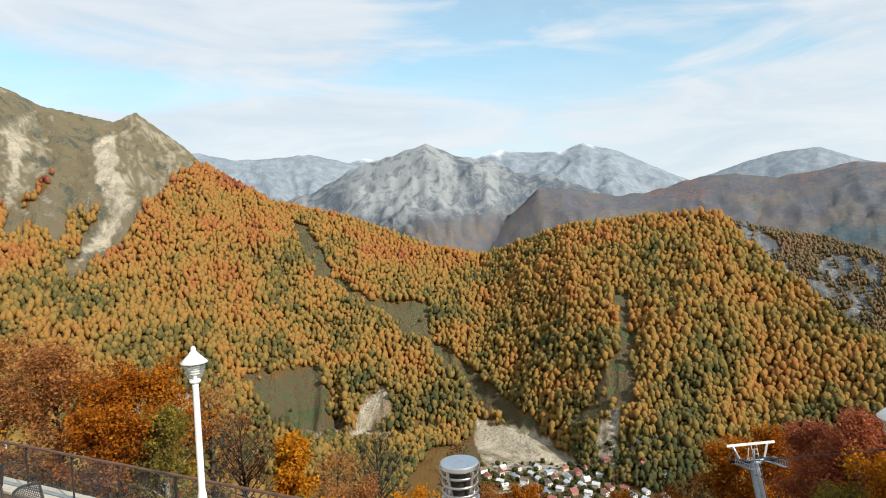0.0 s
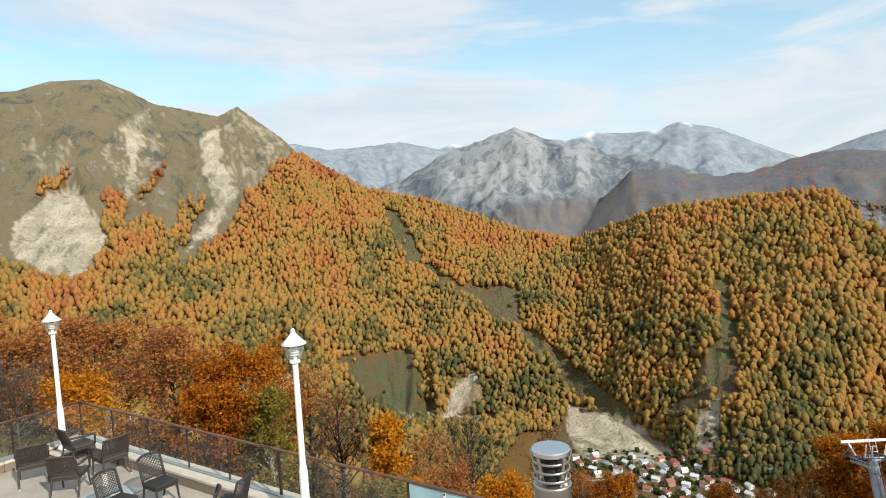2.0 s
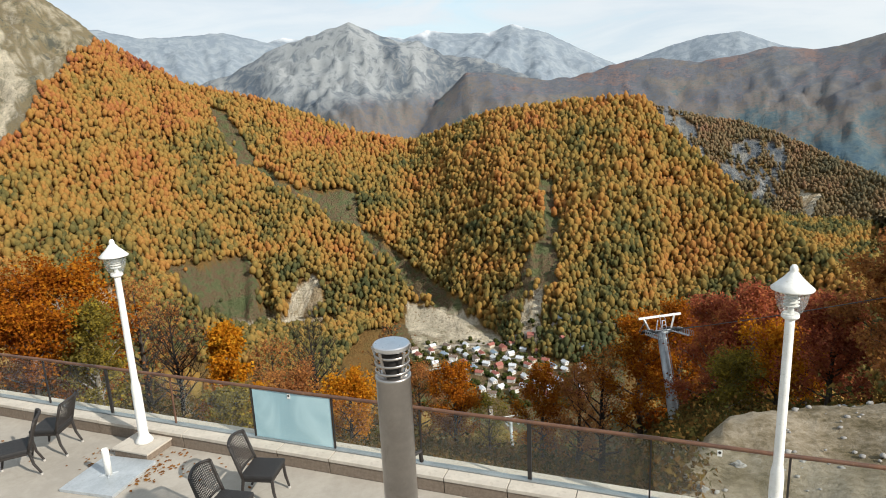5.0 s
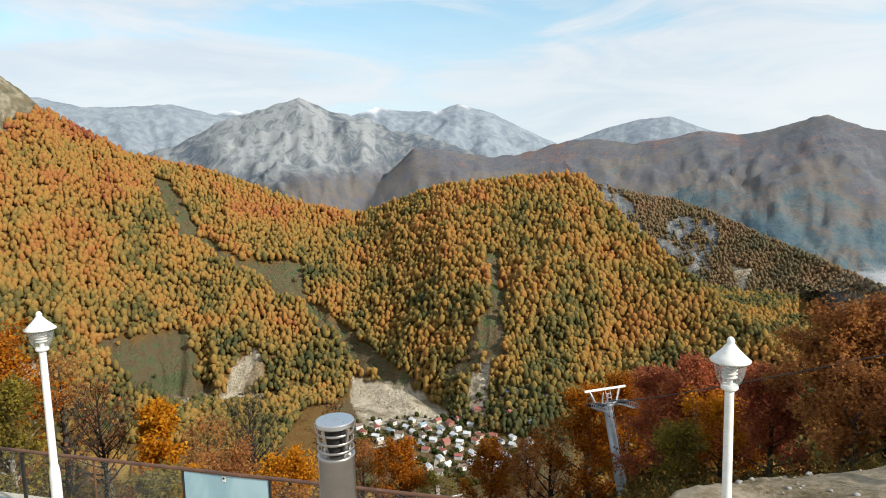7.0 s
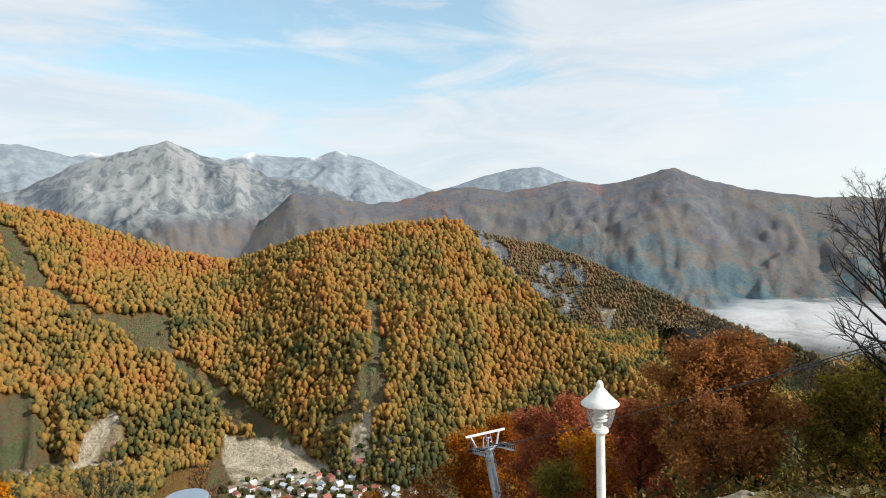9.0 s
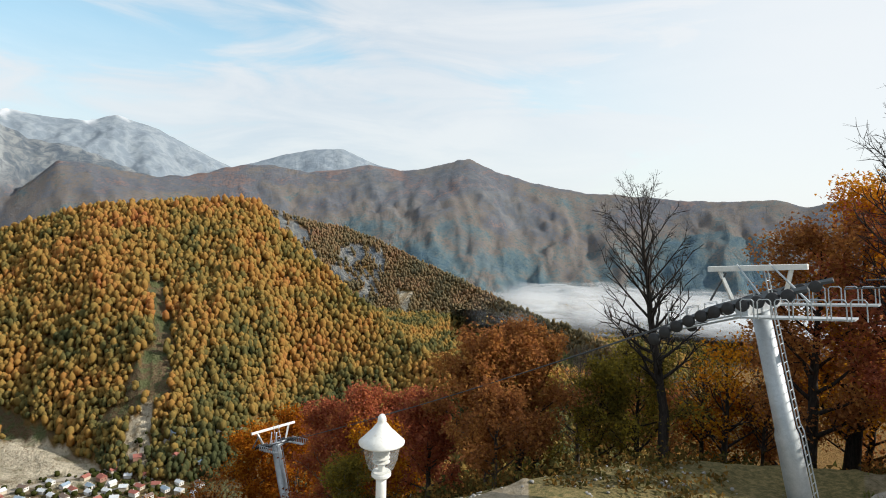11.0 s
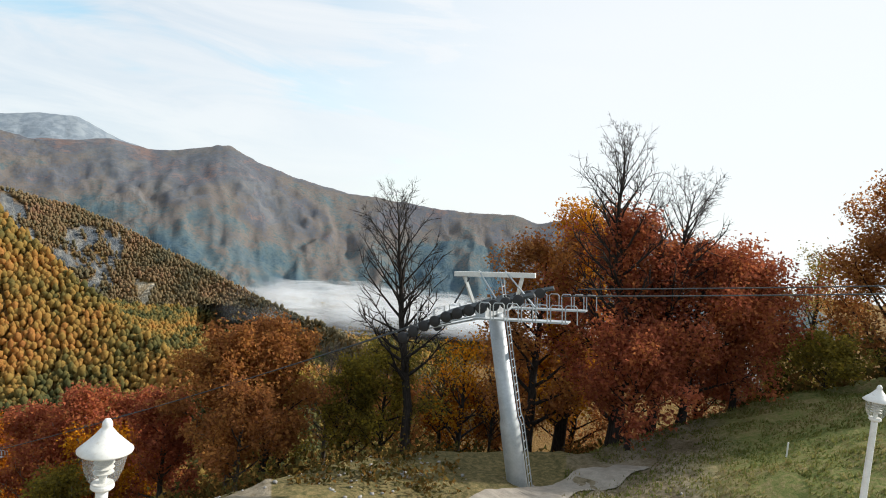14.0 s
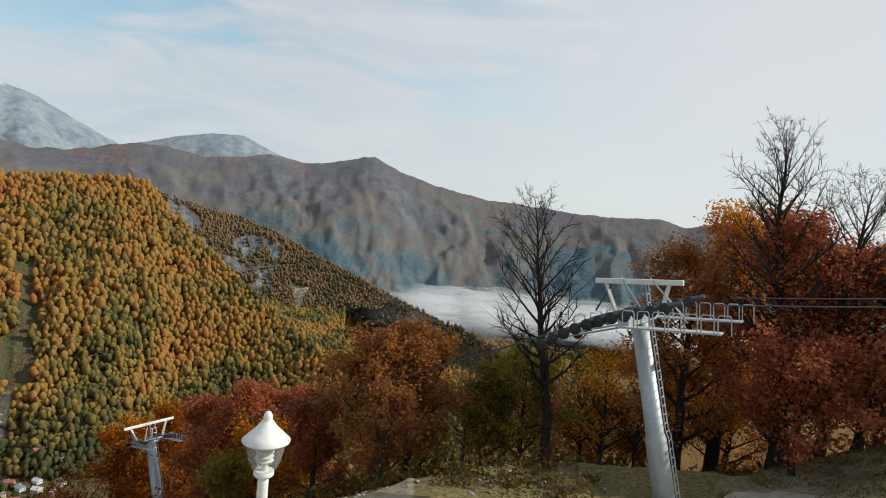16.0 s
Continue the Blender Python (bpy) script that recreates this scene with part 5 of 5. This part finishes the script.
def build_undergrowth():
    """Low bushes and brambles on the bank below the railing and round the shelf."""
    rnd = np.random.RandomState(21)
    V = []
    m = 3600
    azs, rs, jit = rnd.uniform(-46, 104, m), rnd.rand(m), rnd.rand(m)
    azs = np.where(np.arange(m) % 2 == 0, -40 + 72 * rnd.rand(m), azs)
    rs = np.where(azs < 30, 9 + 24 * rs, 19 + 27 * rs)
    down = np.arange(m) % 4 == 1
    azs = np.where(down, -44 + 78 * rnd.rand(m), azs)
    rs = np.where(down, 26 + 90 * rnd.rand(m) ** 1.5, rs)
    xs, ys = rs * np.sin(np.radians(azs)), rs * np.cos(np.radians(azs))
    ok = (xs * RAIL_N[0] + ys * RAIL_N[1] - RAIL_D > 1.2) & ~((azs > 30) & (rs < np.interp(azs, [30, 46, 50, 62, 66, 75, 90, 104], [17, 20.0, 17, 19, 25, 28, 34, 36]) + 2 * jit))
    xs, ys = xs[ok], ys[ok]
    zs = land(xs, ys)[0]
    for x, y, z in zip(xs, ys, zs):
        far_off = math.hypot(x, y) > 36
        s = rnd.uniform(0.3, 0.95) * (2.2 if far_off else 1.0)
        m = int(60 * min(s, 1.2) + 20)
        c = rnd.randn(m, 3) * np.array([s * 0.5, s * 0.5, s * 0.3]) + np.array([x, y, z + s * 0.35])
        a, b = rnd.randn(m, 3), rnd.randn(m, 3)
        a /= np.linalg.norm(a, axis=1, keepdims=True)
        b -= a * (a * b).sum(1, keepdims=True)
        b /= np.linalg.norm(b, axis=1, keepdims=True)
        w = rnd.uniform(0.05, 0.12, m)[:, None] * (2.3 if far_off else 1.0)
        V.append(np.stack([c - a * w, c + a * w * 0.6 - b * w * 0.75, c + a * w * 0.6 + b * w * 0.75], 1).reshape(-1, 3))
    V = np.concatenate(V)
    ob = fast_mesh("undergrowth", V, np.arange(len(V)).reshape(-1, 3), UNDER)
    tagged(ob, "brown and olive brambles and low bushes on the bank", "undergrowth", kind="stuff")


UNDER = leafy("bramble_leaves", [(0.0, (0.035, 0.045, 0.012)), (0.4, (0.09, 0.075, 0.025)), (0.75, (0.19, 0.10, 0.03)), (1.0, (0.28, 0.20, 0.05))])
build_undergrowth()


def boulder(x, y, s, seed):
    rnd = np.random.RandomState(seed)
    bm = bmesh.new()
    bmesh.ops.create_icosphere(bm, subdivisions=3, radius=s)
    for v in bm.verts:
        d = v.co.normalized()
        k = 0.75 + 0.5 * noise.noise(d * 1.6 + Vector((seed * 3.1, 0, 0))) + 0.15 * noise.noise(d * 5)
        v.co = Vector((d.x * s * k * 1.4, d.y * s * k, d.z * s * k * 0.75))
    me = bpy.data.meshes.new("boulder")
    bm.to_mesh(me)
    bm.free()
    me.materials.append(STONE)
    ob = new("boulder", me)
    ob.matrix_basis = pose(x, y, height_at(x, y) + s * 0.2, 0, 0, rnd.uniform(0, 360))
    tagged(ob, "weathered grey boulder at the edge of the gravel shelf", "boulder", "boulders")


for i, (az, r, s) in enumerate(((25.6, 15.5, 0.42), (27.2, 16.0, 0.34), (28.8, 16.5, 0.36), (30.0, 16.8, 0.28), (34.0, 14.5, 0.14), (37.5, 13.0, 0.12), (31.0, 13.0, 0.12))):
    boulder(*spot(az, r), s, i)


def pebbles():
    rnd = np.random.RandomState(9)
    base, tri = ico(1)
    a, r = rnd.uniform(26, 84, 900), rnd.uniform(9.5, 24, 900)
    x, y = r * np.sin(np.radians(a)), r * np.cos(np.radians(a))
    ok = (x * RAIL_N[0] + y * RAIL_N[1] - RAIL_D > 0.8) & (vnoise(x * 0.5, y * 0.5) > 0.42)
    x, y = x[ok], y[ok]
    z = land(x, y)[0]
    s = rnd.uniform(0.02, 0.085, len(x)) ** 1.0
    v = base[None] * (1 + (rnd.rand(len(x), len(base), 1) - 0.5) * 0.6) * s[:, None, None] * np.array([1.2, 1.0, 0.7])
    v += np.stack([x, y, z + 0.01], -1)[:, None, :]
    f = (tri[None] + (np.arange(len(x)) * len(base))[:, None, None]).reshape(-1, 3)
    tagged(fast_mesh("loose_stones", v.reshape(-1, 3), f, STONE), "loose grey stones strewn over the gravel shelf", "stones", kind="stuff")


pebbles()


def marker_post(x, y):
    m = thing("marker_post", pose(x, y, height_at(x, y) - 0.05), "thin white marker stake in the meadow", "stake")
    part("stake", box((0.05, 0.05, 0.55), pose(0, 0, 0.27), 0.008), WHITE, m)


marker_post(*spot(93.1, 24.0, True))

# ---------------------------------------------------------------- village on the valley floor


def house_kind(w, d, h, wall, roof, shed):
    hs = new("house")
    part("wall", box((w, d, h), pose(0, 0, h / 2)), wall, hs)
    bm = bmesh.new()
    o, rise = 0.5, w * 0.33
    a = [bm.verts.new(p) for p in ((-w / 2 - o, -d / 2 - o, h - 0.2), (w / 2 + o, -d / 2 - o, h - 0.2), (0, -d / 2 - o, h + rise),
                                   (-w / 2 - o, d / 2 + o, h - 0.2), (w / 2 + o, d / 2 + o, h - 0.2), (0, d / 2 + o, h + rise))]
    for f in ((0, 1, 2), (4, 3, 5), (0, 2, 5, 3), (2, 1, 4, 5), (1, 0, 3, 4)):
        bm.faces.new([a[i] for i in f])
    roof_ob = part("roof", bm, roof, hs)
    part("chimney", box((0.7, 0.7, 1.6), pose(w * 0.2, d * 0.2, h + rise * 0.75)), wall, roof_ob)
    for sx in (-0.25, 0.25):
        part("window", box((1.1, 0.12, 1.3), pose(w * sx, -d / 2 - 0.02, h * 0.55)), POST, hs)
    return hs


def build_village():
    rnd = random.Random(17)
    walls = [worn("house_wall_" + n, a, b, 0.5, 0.9) for n, a, b in (("white", (0.72, 0.71, 0.68), (0.6, 0.58, 0.55)), ("cream", (0.55, 0.48, 0.38), (0.45, 0.4, 0.32)), ("brick", (0.38, 0.2, 0.15), (0.3, 0.16, 0.12)))]
    roofs = [worn("house_roof_" + n, a, b, 0.5, 0.6, 0.2) for n, a, b in (("zinc", (0.62, 0.65, 0.68), (0.5, 0.53, 0.56)), ("red", (0.34, 0.12, 0.09), (0.26, 0.09, 0.07)),
                                                                          ("blue", (0.28, 0.36, 0.44), (0.22, 0.29, 0.36)), ("brown", (0.2, 0.14, 0.11), (0.15, 0.11, 0.09)))]
    words = {0: "white", 1: "cream", 2: "brick-red"}
    tops = {0: "pale metal", 1: "red", 2: "blue-grey", 3: "brown"}
    kinds = []
    for wi in range(3):
        for ri in range(4):
            h = house_kind(6.5 + wi, 8.5 + ri * 0.7, 4.2 + 1.2 * ((wi + ri) % 2), walls[wi], roofs[ri], False)
            tagged(h, "%s village house with %s pitched roof" % (words[wi], tops[ri]), "house", "village houses")
            kinds.append(h)
    placed, used = [], set()
    tries = 0
    while len(placed) < 125 and tries < 6000:
        tries += 1
        az, r = rnd.uniform(2.5, 20.0), rnd.uniform(690, 850)
        edge = 5 + 0.05 * (850 - r)
        if az < 3 + 0.045 * (850 - r) or az > 20.5:
            continue
        x, y = spot(az, r)
        if any((x - a) ** 2 + (y - b) ** 2 < 290 for a, b in placed):
            continue
        if abs(az - 11.5 - 0.03 * (r - 770)) < 0.35:
            continue
        placed.append((x, y))
        k = rnd.choice((0, 0, 0, 0, 1, 2, 2, 3, 4, 5, 5, 9))
        m = pose(x, y, height_at(x, y) - 0.3, 0, 0, rnd.choice((20, 110, 25, 60)) + rnd.uniform(-12, 12))
        if k in used:
            copy_thing(kinds[k], m)
        else:
            kinds[k].matrix_basis = m
            used.add(k)
    for k, h in enumerate(kinds):
        if k not in used:
            for o in (*h.children_recursive, h):
                bpy.data.objects.remove(o)
    # garden trees between the houses
    base, tri = ico()
    rs = np.random.RandomState(4)
    n = 420
    a, r = rs.uniform(2.5, 21, n), rs.uniform(660, 870, n)
    x, y = r * np.sin(np.radians(a)), r * np.cos(np.radians(a))
    ok = np.array([all((px - q[0]) ** 2 + (py - q[1]) ** 2 > 40 for q in placed) for px, py in zip(x, y)])
    x, y = x[ok], y[ok]
    z = land(x, y)[0]
    s = rs.uniform(1.6, 3.6, len(x))
    v = base[None] * (1 + (rs.rand(len(x), len(base), 1) - 0.5) * 0.5) * s[:, None, None]
    v[..., 2] += (s * 0.9)[:, None]
    v += np.stack([x, y, z], -1)[:, None, :]
    f = (tri[None] + (np.arange(len(x)) * len(base))[:, None, None]).reshape(-1, 3)
    tagged(fast_mesh("garden_trees", v.reshape(-1, 3), f, GARDEN), "small green and brown garden trees between village houses", "trees", kind="stuff")
    for pts, wide in (([(11.2, 640), (11.0, 700), (11.4, 770), (12.6, 800), (13.5, 860)], 5.0), ([(5, 770), (9, 790), (13, 800), (19, 815)], 4.0), ([(5.5, 850), (11, 856), (18, 850), (24, 840)], 9.0)):
        road(pts, wide)


def road(pts, wide, lift=0.9, late=False, name="road", label="pale gravel village road"):
    path = []
    for (a0, r0), (a1, r1) in zip(pts, pts[1:]):
        for i in range(14):
            path.append(spot(a0 + (a1 - a0) * i / 14, r0 + (r1 - r0) * i / 14, late))
    bm = bmesh.new()
    rows = []
    for i, (x, y) in enumerate(path):
        x2, y2 = path[min(i + 1, len(path) - 1)]
        x1, y1 = path[max(i - 1, 0)]
        d = Vector((x2 - x1, y2 - y1)).normalized() * wide / 2 * (1 + 0.3 * noise.noise(Vector((x * 0.8, y * 0.8, 0))))
        rows.append([bm.verts.new((x - d.y, y + d.x, height_at(x - d.y, y + d.x) + lift)), bm.verts.new((x + d.y, y - d.x, height_at(x + d.y, y - d.x) + lift))])
    for a, b in zip(rows, rows[1:]):
        bm.faces.new((a[0], a[1], b[1], b[0]))
    structure(name, bm, GRAVEL, label)


GARDEN = leafy("garden_leaves", [(0.0, (0.05, 0.065, 0.02)), (0.5, (0.10, 0.10, 0.03)), (1.0, (0.22, 0.12, 0.03))], 1.0)
build_village()
road([(60, 15.6), (66, 17.4), (70, 18.9), (74, 20.4), (78, 22.2), (82, 24.5)], 1.5, 0.06, True, "track", "pale sandy dirt track past the lift pylon")


def meadow_grass():
    """Short tufts over the sloping meadow and the verge of the track."""
    rnd = np.random.RandomState(31)
    n = 26000
    a, r = rnd.uniform(76, 106, n), np.sqrt(rnd.uniform(13 ** 2, 34 ** 2, n))
    x, y = E2.x + r * np.sin(np.radians(a)), E2.y + r * np.cos(np.radians(a))
    ok = (vnoise(x * 0.9, y * 0.9) > 0.3) & ~((x * 0.888 - y * 0.46 < RIGHT_END + 0.5) & (x * RAIL_N[0] + y * RAIL_N[1] < RAIL_D + 0.5)) & (np.abs(r - np.interp(a, [74, 78, 82, 83], [20.4, 22.2, 24.5, 60])) > 0.9)
    x, y = x[ok], y[ok]
    z = land(x, y)[0]
    m = len(x)
    t = rnd.uniform(0, 6.283, m)
    w, h = rnd.uniform(0.02, 0.05, m), rnd.uniform(0.05, 0.16, m)
    u = np.stack([np.cos(t) * w, np.sin(t) * w, np.zeros(m)], -1)
    c = np.stack([x, y, z - 0.02], -1)
    tip = c + np.stack([rnd.randn(m) * 0.05, rnd.randn(m) * 0.05, h], -1)
    V = np.stack([c - u, c + u, tip], 1).reshape(-1, 3)
    tagged(fast_mesh("meadow_grass", V, np.arange(m * 3).reshape(-1, 3), GRASS), "short green and straw-coloured meadow grass", "grass", kind="stuff")


GRASS = leafy("meadow_blades", [(0.0, (0.10, 0.125, 0.034)), (0.5, (0.18, 0.195, 0.058)), (0.8, (0.26, 0.22, 0.09)), (1.0, (0.36, 0.28, 0.14))])
meadow_grass()
